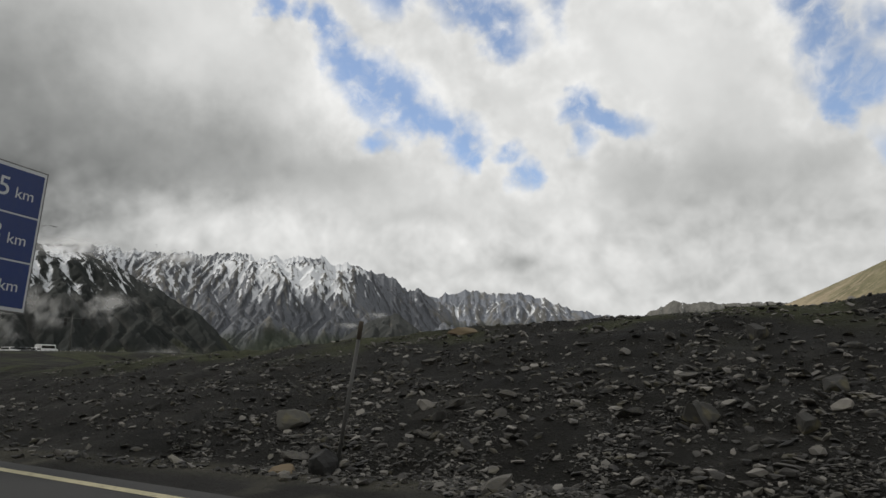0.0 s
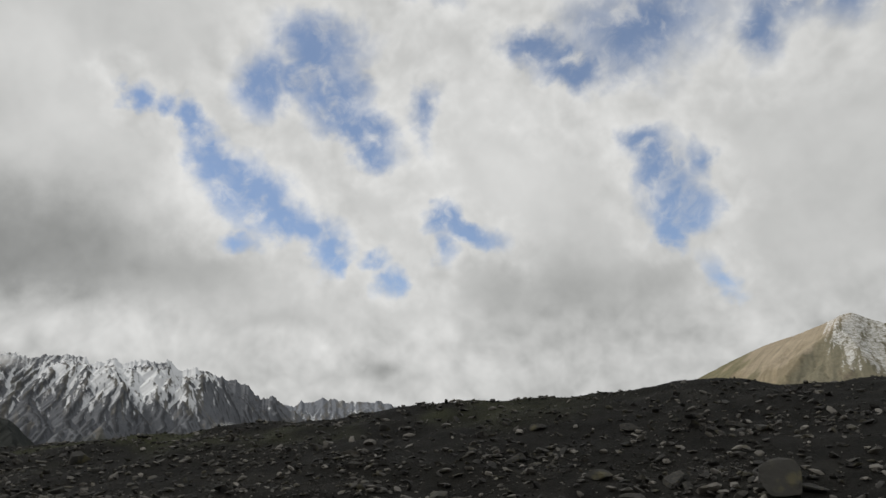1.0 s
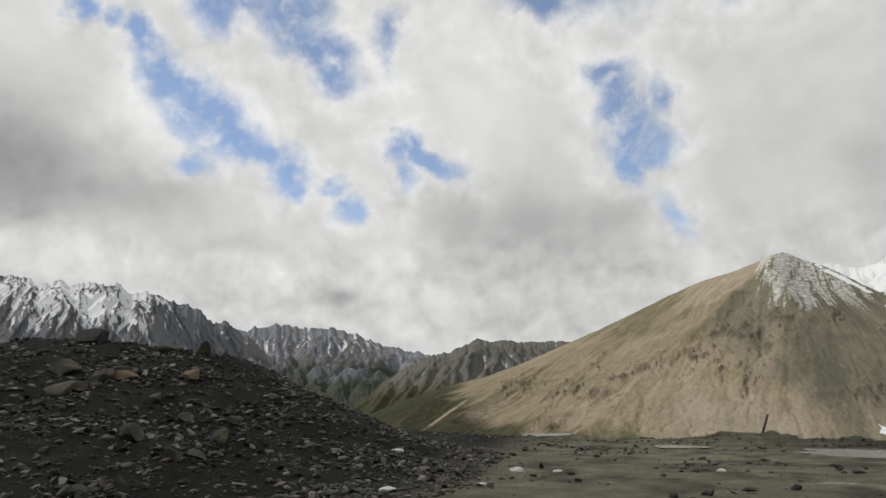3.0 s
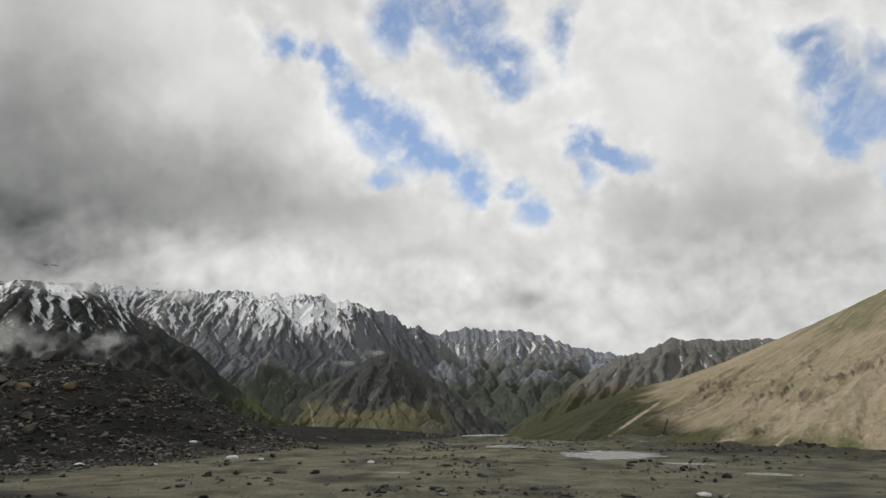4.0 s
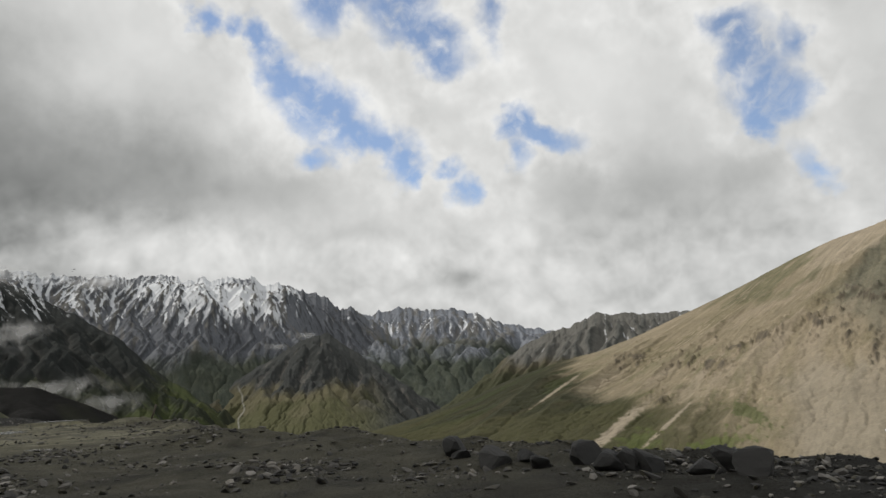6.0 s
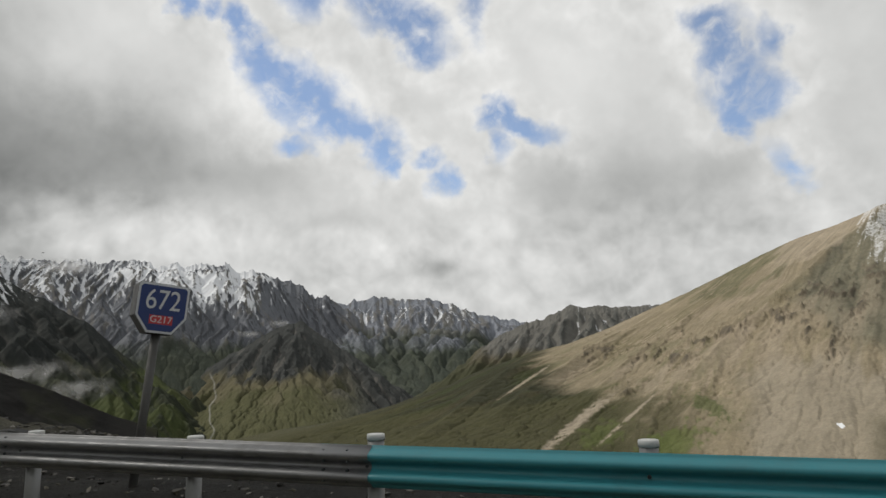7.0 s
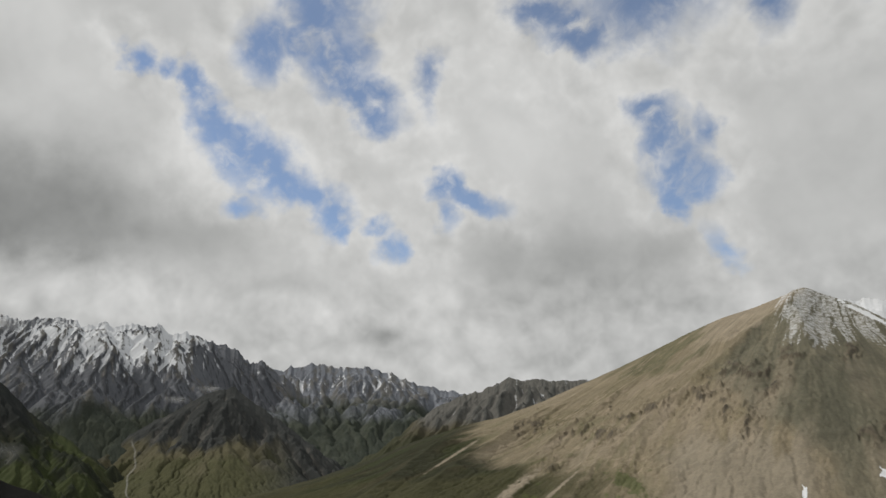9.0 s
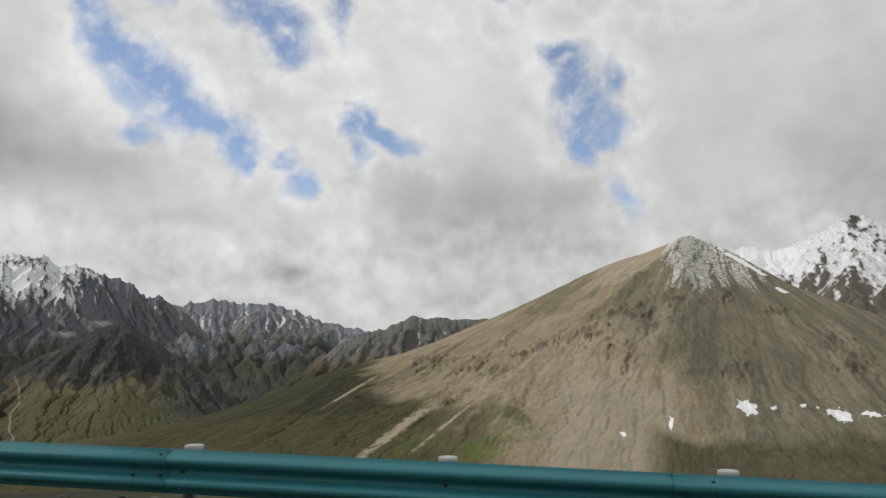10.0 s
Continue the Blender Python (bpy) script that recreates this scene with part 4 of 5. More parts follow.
mountain("dark_mountain", "dark green mountain side with cloud shade in its colour, snow near its top", [(78, 5.5, 3600), (68, 7.2, 3600), (62.5, 7.9, 3500), (59, 9.1, 3500), (57, 8.75, 3500), (55, 8.5, 3500), (52.6, 7.5, 3450), (50.6, 6.25, 3400), (47.2, 4.25, 3350), (45, 2.1, 3300),
         (42.5, 0.4, 3250), (40.2, -1.2, 3200), (38, -2.9, 3100), (36, -4.5, 3000)], [(78, -6, 2000), (60, -6.2, 2000), (48, -6, 2200), (36, -5.7, 2500)], 620, 260, (600, 40), (60, 12), paint_dark, 300, 0.9, 30, (58, 900, 1900), massif=(900, 220), near=1.12)
mountain("rocky_hill", "steep dark rocky hill above green slopes", [(43, -2.6, 3400), (39.5, -0.1, 3400), (37, 1.6, 3400), (35.3, 2.5, 3350), (33.4, 3.7, 3300), (32, 4.2, 3300), (31, 4.35, 3300), (29.5, 3.3, 3250), (27.7, 2.1, 3200), (25.6, 0.6, 3150), (23.8, -0.8, 3100), (20.5, -2.9, 3000), (18, -4.5, 2950)],
         [(43, -5, 2500), (32, -5.5, 2400), (18, -6, 2300)], 420, 220, (300, 45), (60, 20), paint_mid, 400, 0.85, 16, (31.5, 900, 1500), 0.3, 20, gully=(50, 0.9), long_=1.2, twist=0.6, calm=(0.3, 0.62, 0.93), massif=(560, 170), near=1.15)
mountain("grey_ridge", "grey scree ridge with a rocky crest", [(23, -3, 3500), (18.2, 0.2, 3500), (16.5, 1.5, 3500), (14.4, 2.8, 3500), (12.2, 3.7, 3500), (10.5, 4.2, 3500), (8.5, 5.05, 3500), (7, 4.8, 3500), (5.5, 4.9, 3500), (3, 4.85, 3500), (0.9, 4.7, 3500), (-4, 4.5, 3500), (-9, 4, 3500)],
         [(23, -5.4, 2500), (10, -5.4, 2400), (-9, -5.4, 2500)], 460, 220, (320, 50), (50, 12), paint_grey, 500, 0.85, 34, (6, 700, 1300), 0.12, 5, massif=(480, 110), near=1.0)
mountain("snow_peak_range", "snow-covered mountain range with bare dark rock faces", [(-12, 9.3, 4200), (-16, 9.6, 4200), (-18.9, 9.75, 4200), (-20.3, 9.3, 4200), (-21.7, 9.25, 4200), (-23.6, 10.0, 4150), (-25, 10.7, 4100), (-26.4, 11.4, 4100), (-27.5, 10.9, 4100), (-28.3, 10.3, 4100), (-31, 10.4, 4050),
         (-33.2, 10.65, 4000), (-34.5, 10.2, 4000), (-35.8, 9.9, 4000), (-38.1, 10.2, 4000), (-40.6, 10.4, 4000), (-46, 11.2, 4000), (-56, 11.5, 4000)], [(-12, -4, 3000), (-30, -4, 2700), (-56, -4, 2500)], 640, 280, (360, 45), (60, 9), paint_snowy, 600, 0.85, 34, (-22, 900, 1700), 0.12, 6, gully=(40, 0.9), long_=1.6, twist=0.5, massif=(620, 150), near=0.68)
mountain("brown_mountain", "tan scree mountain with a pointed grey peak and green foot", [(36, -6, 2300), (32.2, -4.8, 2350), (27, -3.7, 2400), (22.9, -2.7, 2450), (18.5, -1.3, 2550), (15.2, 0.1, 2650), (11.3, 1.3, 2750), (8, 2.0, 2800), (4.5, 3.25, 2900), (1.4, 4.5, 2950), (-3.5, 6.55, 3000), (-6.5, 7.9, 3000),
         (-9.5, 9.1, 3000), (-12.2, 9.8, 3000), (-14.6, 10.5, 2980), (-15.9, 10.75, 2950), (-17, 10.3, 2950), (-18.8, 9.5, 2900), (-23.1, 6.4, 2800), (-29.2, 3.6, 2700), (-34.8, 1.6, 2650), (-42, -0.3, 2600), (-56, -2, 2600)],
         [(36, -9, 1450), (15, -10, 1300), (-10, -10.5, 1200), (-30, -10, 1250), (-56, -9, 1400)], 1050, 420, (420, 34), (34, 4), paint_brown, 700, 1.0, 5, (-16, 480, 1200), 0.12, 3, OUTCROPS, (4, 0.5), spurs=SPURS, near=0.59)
mountain("near_dark_hill", "low grassy hill beside the pass, cloud shade in its near-black colour", [(85, 2.2, 540), (75, 1.9, 540), (66, 1.5, 520), (62.5, 1.4, 520), (56.5, 1.0, 520), (51.8, 0.8, 520), (48.2, -0.7, 520), (44.4, -2.6, 520), (41, -3.8, 500)], [(85, -12, 300), (60, -16, 300), (40, -22, 300)], 260, 120, (60, 7), (16, 2.0), paint_near_hill, 800, 0.9, gully=(4, 0.5), near=2.4)
# ---------------------------------------------------------------- guardrails
RAIL_Y = 5.15


def rail_mid(x):
    """Height of the middle of the beam: the rail settles a little towards the far end."""
    return float(road_z(x) + np.interp(x, [76, 79, 83.5, 90, 93, 102, 106, 120], [0.72, 0.69, 0.635, 0.61, 0.625, 0.63, 0.605, 0.6]))


def wave_profile(high, waves, deep=0.083):
    """The section of a corrugated beam, (out towards the road, up), top to bottom."""
    pts = []
    n = 12 * waves
    for k in range(n + 1):
        t = k / n
        c = 0.5 - 0.5 * math.cos(2 * math.pi * waves * t)
        pts.append((deep * min(1.0, max(0.0, (c - 0.12) / 0.76)), high / 2 - high * t))
    return [(-0.012, high / 2 - 0.012), *pts, (-0.012, -high / 2 + 0.012)]


def beam_panel(x0, x1, profile, lap, drop):
    """One pressed steel beam, 4 mm thick, following the fall of the road."""
    bm = bmesh.new()
    xs = np.linspace(x0, x1, 9)
    rings = []
    for x in xs:
        z = rail_mid(x) - drop
        rings.append([bm.verts.new((x, RAIL_Y - out - lap, z + up)) for out, up in profile])
        rings[-1] += [bm.verts.new((x, RAIL_Y - out - lap + 0.004, z + up)) for out, up in reversed(profile)]
    for a, b in zip(rings, rings[1:]):
        for k in range(len(a)):
            bm.faces.new((a[k], a[(k + 1) % len(a)], b[(k + 1) % len(a)], b[k]))
    for ring in (rings[0], rings[-1]):
        n = len(ring)
        for k in range(n // 2 - 1):
            bm.faces.new((ring[k], ring[k + 1], ring[n - 2 - k], ring[n - 1 - k]))
    bmesh.ops.recalc_face_normals(bm, faces=bm.faces[:])
    for f in bm.faces:
        f.smooth = len(f.verts) == 4
    return bm


def bolt_mesh():
    bm = bmesh.new()
    bmesh.ops.create_cone(bm, cap_ends=True, segments=8, radius1=0.017, radius2=0.013, depth=0.014, matrix=Matrix.Rotation(math.pi / 2, 4, "X"))
    me = bpy.data.meshes.new("bolt")
    bm.to_mesh(me)
    bm.free()
    me.materials.append(BOLT)
    return me


BOLT_MESH = bolt_mesh()


def guardrail(x0, panels, steel, label, waves, post_top, group, post_steel, pitch=4.0):
    """Panels of about 4 m, a post every half panel, spacer blocks and bolts."""
    high = 0.33 if waves == 2 else 0.506
    drop = 0.0 if waves == 2 else 0.098
    rail = tagged(new("guardrail"), label, "guardrail", group)
    profile = wave_profile(high, waves)
    for k in range(panels):
        a = x0 + pitch * k
        part("beam", beam_panel(a - 0.16, a + pitch + 0.16, profile, 0.008 * (k % 2), drop), steel, rail)
        for side in (-0.11, 0.11):
            for j in range(2 * waves):
                up = high * (0.5 - (j + 0.5) / (2 * waves)) * 0.93
                b = new("bolt", BOLT_MESH)
                b.parent, b.location = rail, (a + side, RAIL_Y - 0.052, rail_mid(a) - drop + up)
    for k in range(2 * panels):
        x = x0 + 0.27 + pitch / 2 * k
        z = rail_mid(x) - 0.645
        post = part("post", tube(0.07, z - 0.6, z + post_top, (x, RAIL_Y + 0.16), 24), post_steel, rail, "round galvanised post")
        part("cap", tube(0.076, z + post_top - 0.03, z + post_top + 0.022, (x, RAIL_Y + 0.16), 24, None, 0.014), CAP, post, "pale domed cap")
        part("spacer_block", box(0.18, 0.09, 0.2, (x, RAIL_Y + 0.05, z + 0.645), 0.008), steel, rail)
        b = new("bolt", BOLT_MESH)
        b.parent, b.location = rail, (x, RAIL_Y - 0.008 if waves == 2 else RAIL_Y - 0.09, z + 0.645)
    return rail


guardrail(75.45, 2, ZINC, "weathered galvanised steel guardrail on round posts", 2, 0.80, "roadside guardrail", POST_STEEL)
guardrail(83.3, 2, TEAL, "teal painted steel guardrail on pale round posts", 2, 0.865, "roadside guardrail", POST_STEEL, 4.4)
guardrail(92.1, 3, ZINC, "scratched galvanised three-wave guardrail on round posts", 3, 0.83, "roadside guardrail", POST_STEEL, 3.867)
guardrail(103.7, 8, TEAL, "long teal painted steel guardrail with white post caps", 2, 0.81, "roadside guardrail", POST_STEEL, 4.09)


# ---------------------------------------------------------------- signs and poles
def shield_outline(wide, high, chop):
    """Upright plate whose lower corners are cut off and whose upper corners are clipped."""
    a, b = wide / 2, high / 2
    return [(-a + 0.03, b), (a - 0.03, b), (a, b - 0.03), (a, -b + chop), (a - chop * 0.75, -b), (-a + chop * 0.75, -b), (-a, -b + chop), (-a, b - 0.03)]


def plate(outline, y0, y1):
    bm = bmesh.new()
    near, far = [bm.verts.new((x, y0, z)) for x, z in outline], [bm.verts.new((x, y1, z)) for x, z in outline]
    bm.faces.new(near)
    bm.faces.new(far[::-1])
    for k in range(len(near)):
        j = (k + 1) % len(near)
        bm.faces.new((near[j], near[k], far[k], far[j]))
    bmesh.ops.recalc_face_normals(bm, faces=bm.faces[:])
    return bm


UPRIGHT = pose(0, 0, 0, 90, 0, 0)


def kilometre_sign(x, y):
    z0 = float(ground_z(np.array([x]), np.array([y]))[0])
    sign = tagged(new("kilometre_sign"), "blue kilometre sign box with white digits on a thin leaning pole", "road sign")
    sign.matrix_world = pose(x, y, z0, 0, 5.5, 58)
    part("pole", tube(0.05, -0.2, 1.9, (0, 0.12), 16), OLD_PAINT, sign)
    high = 2.05
    shape = shield_outline(0.6, 0.6, 0.2)
    body = part("sign_box", plate([(a * 1.0, b) for a, b in shape], 0.0, 0.24), SIGN_BACK, sign, "dull metal back and sides of the sign box")
    rim = part("border", plate([(a * 0.985, b * 0.985) for a, b in shape], -0.004, 0.0), SIGN_WHITE, sign)
    face = part("face", plate([(a * 0.90, b * 0.90) for a, b in shape], -0.008, -0.004), SIGN_BLUE, sign, "blue sheeting")
    strip = part("red_panel", plate([(-0.135, -0.19), (0.135, -0.19), (0.135, -0.085), (-0.135, -0.085)], -0.011, -0.008), SIGN_RED, sign)
    lettering("digits", "672", 0.31, SIGN_WHITE, sign, pose(0, -0.011, 0.09 + high, 90, 0, 0) @ Matrix.Diagonal((0.9, 1.1, 1, 1)))
    lettering("route_number", "G217", 0.115, SIGN_WHITE, sign, pose(0, -0.013, -0.137 + high, 90, 0, 0))
    for ob in (body, rim, face, strip):
        ob.location.z = high
    return sign


kilometre_sign(80.1, 6.3)


def distance_sign(x, y):
    """Large board that faces the oncoming lane; its outer edge is at y."""
    z0 = float(ground_z(np.array([x]), np.array([y]))[0])
    sign = tagged(new("distance_sign"), "large blue road distance board with white rows on steel posts", "road sign")
    sign.matrix_world = pose(x, y, z0, 0, 0, 90) @ pose(0, 0, 0, 0, 4, 0)
    wide, low, high = 3.4, 2.4 - z0, 5.2 - z0
    part("board", box(wide, 0.04, high - low, (-wide / 2, 0.03, (low + high) / 2), 0.01), SIGN_BACK, sign, "dark metal board edge")
    part("border", box(wide - 0.06, 0.006, high - low - 0.06, (-wide / 2, 0.006, (low + high) / 2)), SIGN_WHITE, sign)
    third = (high - low - 0.16) / 3
    for k, digit in enumerate(("0", "3", "5")):
        mid = low + 0.08 + third * (k + 0.5)
        part("panel", box(wide - 0.14, 0.006, third - 0.035, (-wide / 2, 0.0, mid)), SIGN_BLUE, sign)
        lettering("kilometre_figure", digit, 0.52, SIGN_WHITE, sign, pose(-0.80, -0.005, mid + 0.02, 90, 0, 0))
        lettering("kilometre_unit", "km", 0.30, SIGN_WHITE, sign, pose(-0.40, -0.005, mid - 0.04, 90, 0, 0))
    for px in (-1.3, -2.3):
        part("post", tube(0.07, -0.5, high - 0.2, (px, 0.14), 20), POST_STEEL, sign)
    return sign


distance_sign(-12.75, 7.7)


def marker_pole(x, y, tall):
    z0 = float(ground_z(np.array([x]), np.array([y]))[0])
    pole = tagged(new("marker_pole"), "thin grey leaning marker pole set in a heap of stones", "pole")
    pole.matrix_world = pose(x, y, z0, 0, 9, 15)
    part("shaft", tube(0.027, -0.2, tall - 0.25, (0, 0), 14), OLD_PAINT, pole)
    part("tip", tube(0.032, tall - 0.25, tall, (0, 0), 14, None, 0.008), WOOD, pole)
    return pole


marker_pole(-5.5, 7.79, 2.05)


def lamp_pole(x, y):
    z0 = float(ground_z(np.array([x]), np.array([y]))[0])
    pole = tagged(new("signal_pole"), "thin pole with dark signal heads on a crossarm", "pole")
    pole.location = (x, y, z0)
    pole.rotation_euler = (0, 0, radians(60))
    part("mast", tube(0.13, -0.3, 9.0, (0, 0), 12, 0.09), OLD_PAINT, pole)
    part("crossarm", bar((-1.6, 0, 8.3), (2.6, 0, 8.3), 0.06), OLD_PAINT, pole)
    for px in (-1.3, 2.3):
        for k in range(2):
            part("signal_head", box(0.55, 0.4, 0.75, (px, 0, 7.85 - 0.9 * k), 0.06), BLACK_STONE, pole)
    return pole


def vehicle(x, y, turn, size, paint, tall, label, kind):
    """A parked car or van: body, cabin, glass and wheels."""
    long_, wide, high = size
    z0 = float(ground_z(np.array([x]), np.array([y]))[0])
    car = tagged(new(kind), label, kind, "parked vehicles")
    car.matrix_world = pose(x, y, z0 + 0.02, 0, 0, turn)
    part("body", box(long_, wide, high * 0.45, (0, 0, 0.3 + high * 0.225), 0.12), paint, car)
    cab = box(long_ * (0.86 if tall else 0.55), wide * 0.9, high * 0.5, (-long_ * 0.04, 0, 0.3 + high * 0.6), 0.1)
    for v in cab.verts:
        if v.co.z > 0.3 + high * 0.6:
            v.co.x = -long_ * 0.04 + (v.co.x + long_ * 0.04) * (0.94 if tall else 0.72)
    part("cabin", cab, paint, car)
    for s in (-1, 1):
        part("side_window", box(long_ * (0.7 if tall else 0.4), 0.02, high * 0.24, (-long_ * 0.04, s * wide * 0.452, 0.3 + high * 0.62), 0.008), CAR_GLASS, car)
    part("windscreen", box(0.02, wide * 0.76, high * 0.28, (long_ * (0.385 if tall else 0.21), 0, 0.3 + high * 0.62), 0.008), CAR_GLASS, car)
    for px in (-0.31, 0.31):
        for s in (-1, 1):
            w_ = part("wheel", tube(0.33, -0.11, 0.11, (0, 0), 20), TYRE, car)
            w_.matrix_local = pose(px * long_, s * wide * 0.46, 0.33, 90, 0, 0)
            hub = part("rim", tube(0.19, -0.116, 0.116, (0, 0), 14), ZINC, w_)
    return car


def at_bearing(az, d):
    return -math.sin(radians(az)) * d, math.cos(radians(az)) * d


vehicle(*at_bearing(59.1, 172), 20, (4.5, 1.8, 1.5), CAR_WHITE, False, "white car parked on the pass", "car")
vehicle(*at_bearing(58.1, 173), 24, (4.5, 1.8, 1.5), CAR_DARK, False, "dark car parked between white ones", "car")
vehicle(*at_bearing(57.5, 175), 24, (4.5, 1.8, 1.45), CAR_WHITE, False, "white car parked beside a van", "car")
vehicle(*at_bearing(56.8, 184), 100, (5.2, 2.0, 2.6), CAR_WHITE, True, "white van parked on the pass", "van")
lamp_pole(*at_bearing(55.3, 175))

fence = tagged(new("parking_fence"), "low pale fence of short posts along the parking place", "fence")
for k in range(22):
    fx, fy = at_bearing(59.7 - 0.32 * k, 165)
    fz = float(ground_z(np.array([fx]), np.array([fy]))[0])
    part("fence_post", tube(0.09, fz - 0.2, fz + 0.85, (fx, fy), 8), POST_STEEL, fence)


# ---------------------------------------------------------------- loose rock
def rock_forms(count, cuts, seed):
    """Angular stones of about unit size, as (verts, faces)."""
    rnd = np.random.RandomState(seed)
    forms = []
    for k in range(count):
        bm = bmesh.new()
        bmesh.ops.create_icosphere(bm, subdivisions=cuts, radius=1.0)
        v = np.array([p.co for p in bm.verts])
        f = np.array([[q.index for q in p.verts] for p in bm.faces])
        bm.free()
        for _ in range(11 if cuts < 3 else 16):
            n = rnd.normal(size=3)
            n /= np.linalg.norm(n)
            d = rnd.uniform(0.35, 0.7) if cuts < 3 else rnd.uniform(0.4, 0.72)
            over = np.maximum(v @ n - d, 0)
            v = v - over[:, None] * n * 0.92
        v = v * (1 + 0.08 * rnd.normal(size=(len(v), 1)) * (1 if cuts < 3 else 0.25))
        forms.append((v, f))
    return forms


def scatter(name, forms, at, size, flat, seed, mat, label, category):
    """Many stones lying on the ground, joined into one mesh."""
    rnd = np.random.RandomState(seed)
    n = len(at)
    z = ground_z(at[:, 0], at[:, 1])
    which = rnd.randint(len(forms), size=n)
    yaw, lean, swing = rnd.uniform(0, 2 * np.pi, n), rnd.normal(0, 0.35, n), rnd.uniform(0, 2 * np.pi, n)
    stretch = np.stack([rnd.uniform(0.8, 1.5, n), rnd.uniform(0.6, 1.0, n), rnd.uniform(0.5, 1.0, n) * flat], 1) * size[:, None]
    allv, allf, base = [], [], 0
    for k, (v, f) in enumerate(forms):
        idx = np.nonzero(which == k)[0]
        if not len(idx):
            continue
        p = v[None] * stretch[idx, None]
        c, s = np.cos(lean[idx])[:, None], np.sin(lean[idx])[:, None]
        p = np.stack([p[..., 0] * c - p[..., 2] * s, p[..., 1], p[..., 0] * s + p[..., 2] * c], -1)
        c, s = np.cos(yaw[idx])[:, None], np.sin(yaw[idx])[:, None]
        p = np.stack([p[..., 0] * c - p[..., 1] * s, p[..., 0] * s + p[..., 1] * c, p[..., 2]], -1)
        p += np.stack([at[idx, 0], at[idx, 1], z[idx] + stretch[idx, 2] * 0.35], -1)[:, None]
        allv.append(p.reshape(-1, 3))
        allf.append((f[None] + (np.arange(len(idx)) * len(v))[:, None, None] + base).reshape(-1, 3))
        base += p.shape[0] * p.shape[1]
    me = mesh_from(name, np.concatenate(allv), np.concatenate(allf), None, False, mat)
    return tagged(new(name, me), label, category, kind="stuff")


rnd = np.random.RandomState(4)
SMALL_ROCKS = rock_forms(10, 1, 3)


def sown(n, x0, x1, y0, y1, keep):
    """Random places in a rectangle, kept with the given likelihood."""
    p = np.stack([rnd.uniform(x0, x1, n), rnd.uniform(y0, y1, n)], 1)
    return p[rnd.uniform(size=n) < keep(p[:, 0], p[:, 1])]


def sizes(n, least, most, power=3.0):
    return least * (most / least) ** (rnd.uniform(size=n) ** power)


def dry(x, y):
    ok = np.ones(len(x), bool)
    for px, py, a, b, turn in PUDDLES:
        ok &= pond_shape(x, y, px, py, a, b, turn) > 1.2
    return ok


clump = lambda x, y, s, k: ease(fbm(x / s, y / s, 4, k), -0.25, 0.45)  # noqa: E731
p = sown(135000, -22, 35, 7.0, 19.5, lambda x, y: (0.22 + 0.78 * clump(x, y, 1.8, 61)) * (1 - 0.65 * ease(y, 10, 14.5) * ease(24 - x, 0, 4)) * (0.35 + 0.65 * ease(x, -14, -5)))
scatter("bank_gravel", SMALL_ROCKS, p, sizes(len(p), 0.02, 0.15, 1.9), 0.5, 11, STONE, "loose grey slate gravel covering the spoil bank", "gravel")
p = sown(42000, -10, 9, 7.2, 11.5, lambda x, y: clump(x, y, 1.2, 64) * (1 - ease(y, 8.5, 11.5)) * ease(x, -10, -6))
scatter("slate_chips", SMALL_ROCKS, p, sizes(len(p), 0.018, 0.075, 1.5), 0.45, 14, CHIPS, "fine pale slate chips at the foot of the spoil bank", "gravel")
p = sown(120000, 30, 77, 6.0, 38, lambda x, y: (0.05 + 0.95 * clump(x, y, 3, 62) ** 2) * dry(x, y) * (y < np.interp(x, EDGE_X, EDGE_Y) + 1) * np.maximum(0.25 + 0.75 * ease(x, 54, 62), ease(y, np.interp(x, EDGE_X, EDGE_Y) - 6, np.interp(x, EDGE_X, EDGE_Y) - 1)))
scatter("plain_gravel", SMALL_ROCKS, p, sizes(len(p), 0.026, 0.15, 2.3), 0.55, 12, STONE, "stones strewn over the muddy gravel plain", "gravel")
p = sown(22000, 72, 134, 5.7, 16, lambda x, y: (0.3 + 0.7 * clump(x, y, 2.5, 63)) * (y < np.interp(x, EDGE_X, EDGE_Y) + 2.0))
scatter("shoulder_gravel", SMALL_ROCKS, p, sizes(len(p), 0.02, 0.11, 2.6), 0.6, 13, STONE, "dark broken stones on the slope behind the guardrail", "gravel")

BIG_ROCKS = rock_forms(6, 3, 8)


def boulder(x, y, sx, sy, sz, turn, form, mat, label, sink=0.3):
    v, f = BIG_ROCKS[form]
    v = v * (1 + 0.05 * np.stack([perlin(v[:, 0] * 3 + form, v[:, 1] * 3 + v[:, 2] * 2, 66)] * 3, 1))
    ob = new("boulder", mesh_from("boulder", v * (sx, sy, sz), f, None, False, mat))
    z = float(ground_z(np.array([x]), np.array([y]))[0])
    ob.matrix_world = pose(x, y, z + sz * (1 - 2 * sink) * 0.6, 0, 0, turn)
    return tagged(ob, label, "boulder", "boulders on the bank")


GREY_LABEL = "grey angular boulder half sunk in the spoil bank"
boulder(14.0, 31.0, 1.9, 1.6, 2.0, 25, 4, BLACK_STONE, "big black rock block behind the spoil bank", 0.25)
boulder(23.7, 16.6, 0.62, 0.5, 0.3, 20, 0, BLACK_STONE, "large dark boulder on the crest of the bank", 0.2)
boulder(27.2, 16.5, 0.26, 0.3, 0.34, 70, 1, BOULDER, "upright boulder on the end of the bank", 0.2)
boulder(26.2, 16.4, 0.6, 0.4, 0.2, 0, 2, BOULDER, GREY_LABEL)
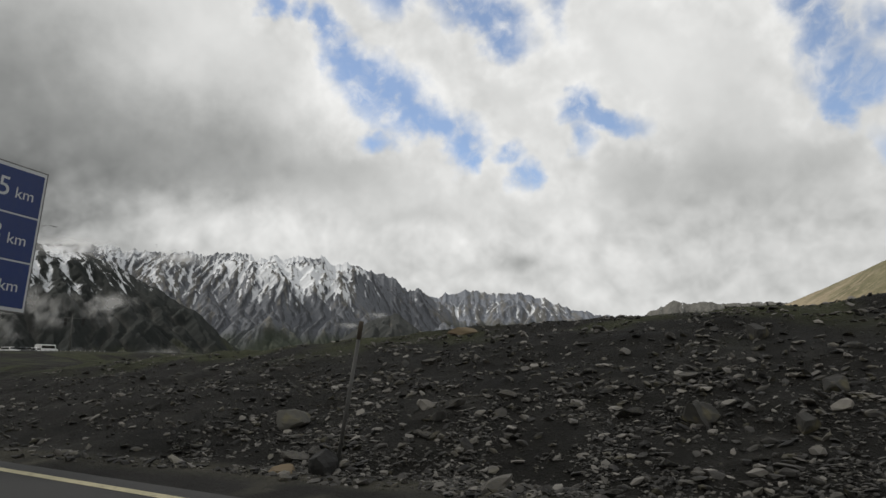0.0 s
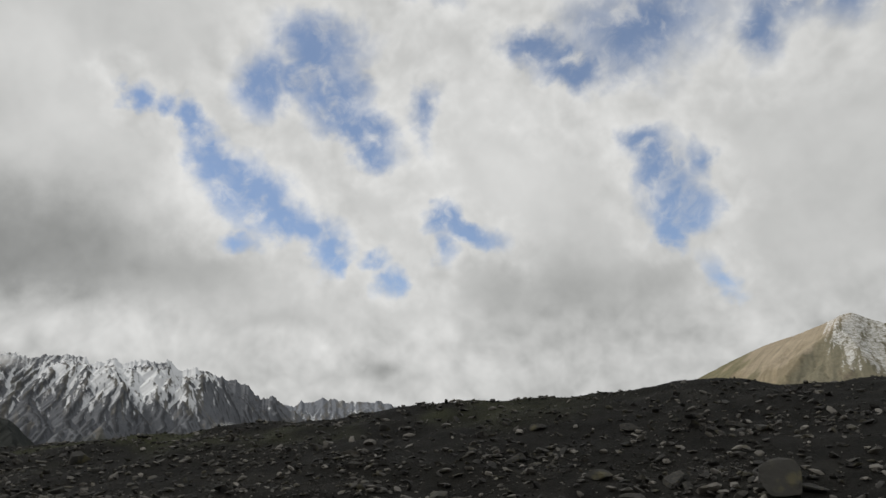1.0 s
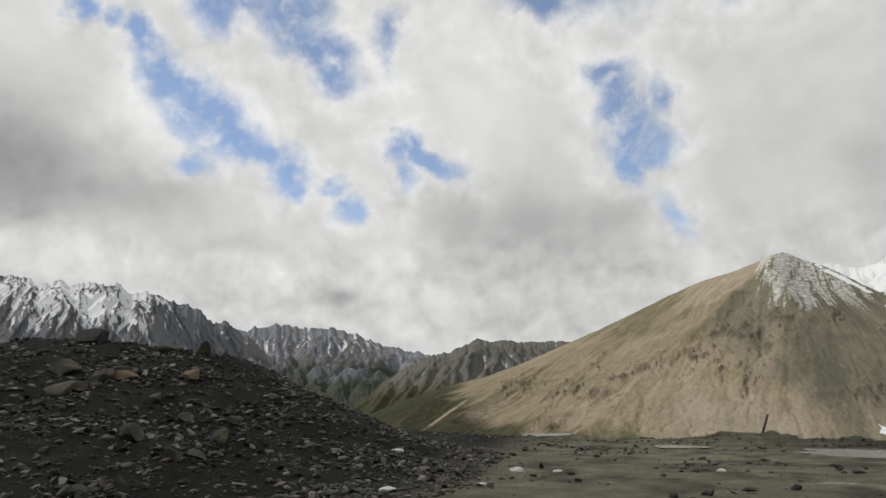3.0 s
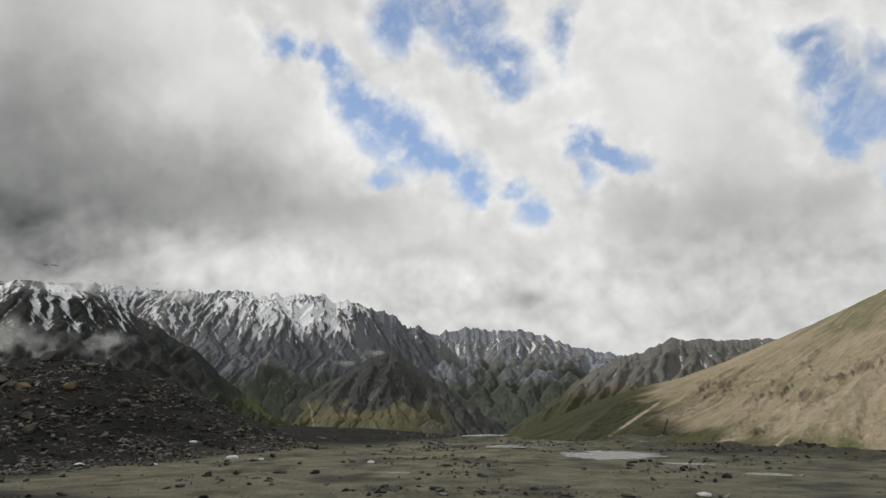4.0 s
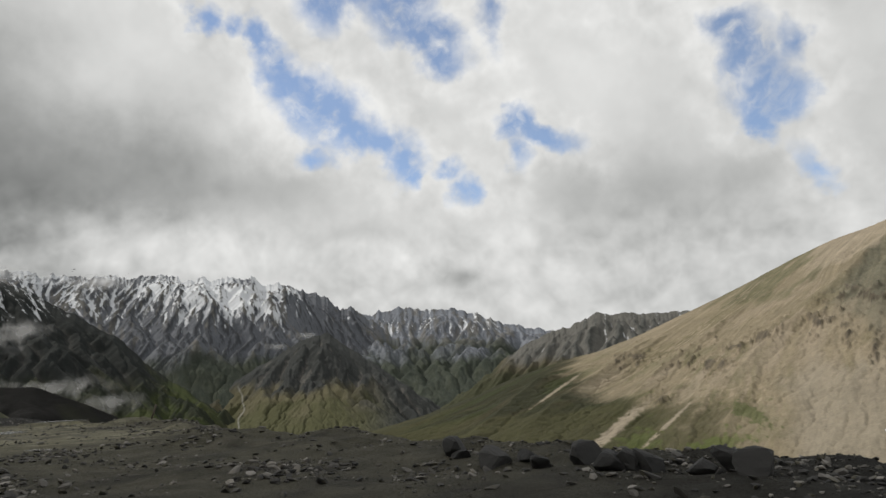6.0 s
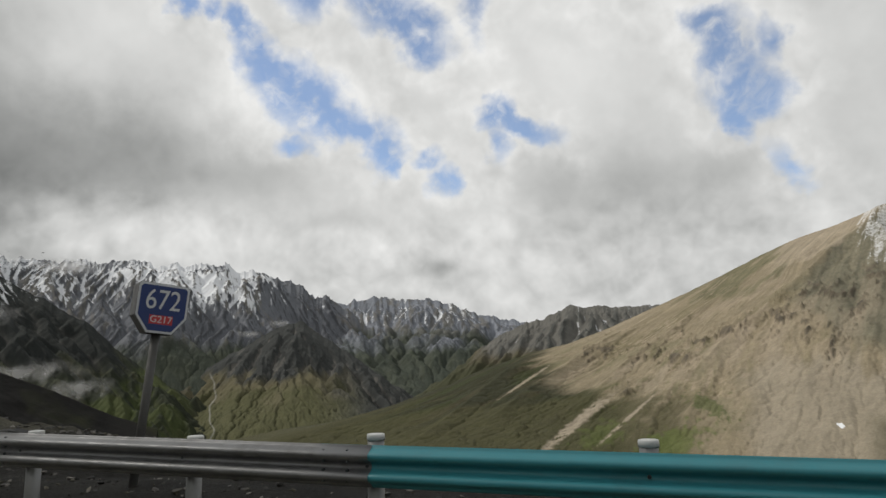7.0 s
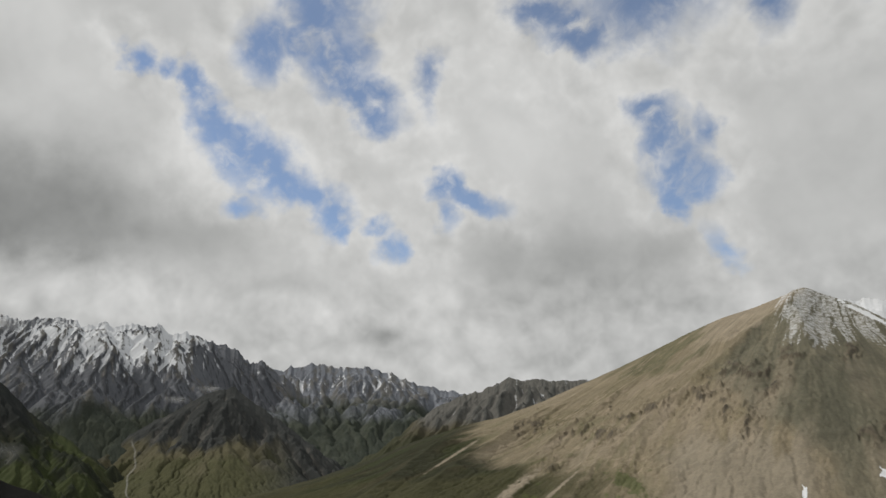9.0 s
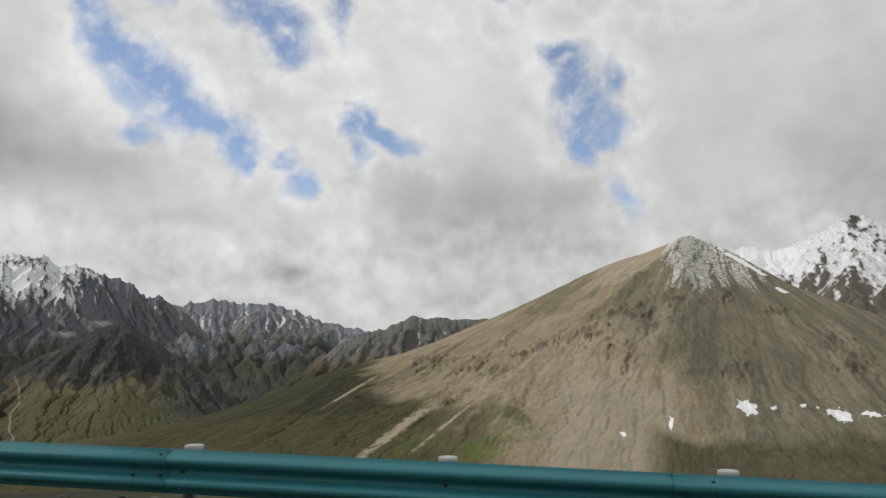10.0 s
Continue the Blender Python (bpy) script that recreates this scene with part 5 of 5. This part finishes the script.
boulder(28.1, 14.4, 0.42, 0.32, 0.24, -20, 3, RUST_STONE, "rust-brown boulder on the slope of the bank")
boulder(27.0, 13.6, 0.4, 0.3, 0.2, 30, 4, RUST_STONE, "yellowish flat boulder on the bank")
boulder(26.4, 12.4, 0.45, 0.32, 0.26, 10, 5, BOULDER, GREY_LABEL)
boulder(-1.05, 9.8, 0.4, 0.34, 0.3, 15, 1, BOULDER, GREY_LABEL)
boulder(0.2, 9.6, 0.26, 0.2, 0.22, 65, 2, BOULDER, GREY_LABEL)
boulder(0.6, 11.0, 0.26, 0.22, 0.2, 30, 5, BOULDER, GREY_LABEL)
boulder(-0.4, 14.0, 0.4, 0.3, 0.3, 80, 2, BOULDER, GREY_LABEL)
boulder(-7.3, 15.9, 0.5, 0.36, 0.2, 10, 4, RUST_STONE, "flat pale boulder near the mossy crest of the bank")
boulder(6.8, 9.4, 0.45, 0.38, 0.34, 40, 3, BOULDER, GREY_LABEL)
boulder(10.2, 9.0, 0.4, 0.3, 0.3, 100, 4, BOULDER, GREY_LABEL)
boulder(14.2, 10.2, 0.42, 0.36, 0.36, 10, 0, BOULDER, GREY_LABEL)
boulder(18.0, 10.5, 0.4, 0.5, 0.38, 50, 5, BOULDER, GREY_LABEL)
boulder(-5.62, 7.62, 0.32, 0.28, 0.3, 0, 2, BLACK_STONE, "black stone at the foot of the marker pole", 0.2)
boulder(-6.15, 7.5, 0.3, 0.2, 0.12, 20, 3, RUST_STONE, "flat yellowish stone beside the marker pole")
for k in range(42):
    bx, by = (rnd.uniform(-8, 31), rnd.uniform(8.5, 16.5)) if k < 16 else (rnd.uniform(17, 31), rnd.uniform(8.5, 15.5))
    q = rnd.uniform(0.16, 0.38)
    boulder(bx, by, q * rnd.uniform(0.9, 1.4), q, q * rnd.uniform(0.5, 0.9), rnd.uniform(0, 360), k % 6, BOULDER, GREY_LABEL)
for k in range(13):
    bx = 69.2 + 0.42 * k + rnd.uniform(-0.2, 0.2)
    q = rnd.uniform(0.18, 0.36)
    ob = boulder(bx, float(np.interp(bx, EDGE_X, EDGE_Y)) - 2.6 + rnd.uniform(-0.5, 0.5), q * 1.2, q, q * 0.8, rnd.uniform(0, 360), k % 6, BLACK_STONE, "black rounded boulder on the rim of the plain", 0.25)
    tagged(ob, group="boulders on the rim")


def litter(x, y, q, turn):
    bm = bmesh.new()
    bmesh.ops.create_icosphere(bm, subdivisions=2, radius=1)
    for v in bm.verts:
        v.co *= 1 + 0.35 * noise.noise(v.co * 1.7 + Vector((x, y, 0)))
    bm.transform(Matrix.Diagonal((q, q * 0.7, q * 0.35, 1)))
    ob = part("litter", bm, LITTER)
    ob.matrix_world = pose(x, y, float(ground_z(np.array([x]), np.array([y]))[0]) + q * 0.15, 0, 0, turn)
    return tagged(ob, "crumpled pale scrap of litter on the gravel", "litter", "litter on the plain")


# stones that can be told apart, nearest the road
STONES = []
for v, f in rock_forms(8, 2, 21):
    STONES.append(mesh_from("stone", v * (1.25, 0.85, 0.5), f, None, False, STONE))
for k in range(280):
    x, y = rnd.uniform(-7, 31), 7.4 + 6.5 * rnd.uniform() ** 1.5
    q = 0.09 + 0.15 * rnd.uniform() ** 2
    ob = new("stone", STONES[k % 8])
    ob.parent = ground
    ob.matrix_world = pose(x, y, float(ground_z(np.array([x]), np.array([y]))[0]) + 0.15 * q, rnd.normal() * 14, rnd.normal() * 14, rnd.uniform(0, 360)) @ Matrix.Diagonal((q, q, q, 1))

for x, y, q, turn in ((32.8, 15.4, 0.16, 10), (35.6, 14.2, 0.17, 40), (36.4, 14.4, 0.1, 0), (39.6, 14.8, 0.12, 80), (33.8, 11.0, 0.14, 20), (35.2, 12.0, 0.09, 0), (47.8, 11.5, 0.12, 30), (47, 9.4, 0.08, 50)):
    litter(x, y, q, turn)

stake = tagged(part("wooden_stake", bar((0, 0, -0.2), (0.35, 0, 0.75), 0.05), WOOD), "short leaning wooden stake at the rim of the plain", "stake")
stake.location = (44.0, 30.0, float(ground_z(np.array([44.0]), np.array([30.0]))[0]))


# ---------------------------------------------------------------- drifting cloud on the mountains
def cloud_bank(az, el, d, wide, high, label, mat):
    bm = bmesh.new()
    bmesh.ops.create_uvsphere(bm, u_segments=40, v_segments=20, radius=1.0)
    for v in bm.verts:
        v.co *= 1 + 0.22 * noise.fractal(v.co * 1.6 + Vector((az, el, 0)), 0.6, 2.0, 3)
    bm.transform(Matrix.Diagonal((wide, high * 0.6, high, 1)))
    for f in bm.faces:
        f.smooth = True
    ob = part("cloud", bm, mat)
    c = REF + aim(az, el) * d
    ob.matrix_world = pose(*c, 0, 0, az)
    return tagged(ob, label, "cloud", "clouds on the mountains")


TOP = "ragged cloud hiding the snowy crest"
for q in ((66, 9.2, 3300, 540, 165), (56, 8.9, 3400, 360, 90), (48.5, 8.5, 4200, 330, 80)):
    cloud_bank(*q, TOP, CREST_MIST)
LOW = "thin white mist drifting along the dark slope"
for q in ((60.5, 4.2, 2800, 330, 155), (53.6, 4.6, 3000, 145, 90), (47.5, -0.6, 2800, 165, 66), (51.5, 0.6, 2800, 290, 66), (32.6, 4.35, 3230, 100, 25), (35.0, 3.5, 3230, 95, 27)):
    cloud_bank(*q, LOW, MIST)
# unseen cloud added in line with the sun, to keep the pass in shade
shade = cloud_bank(SUN_AZ + 1, SUN_EL, 900, 360, 330, "unseen grey cloud added to shade the pass", SHADE_CLOUD)
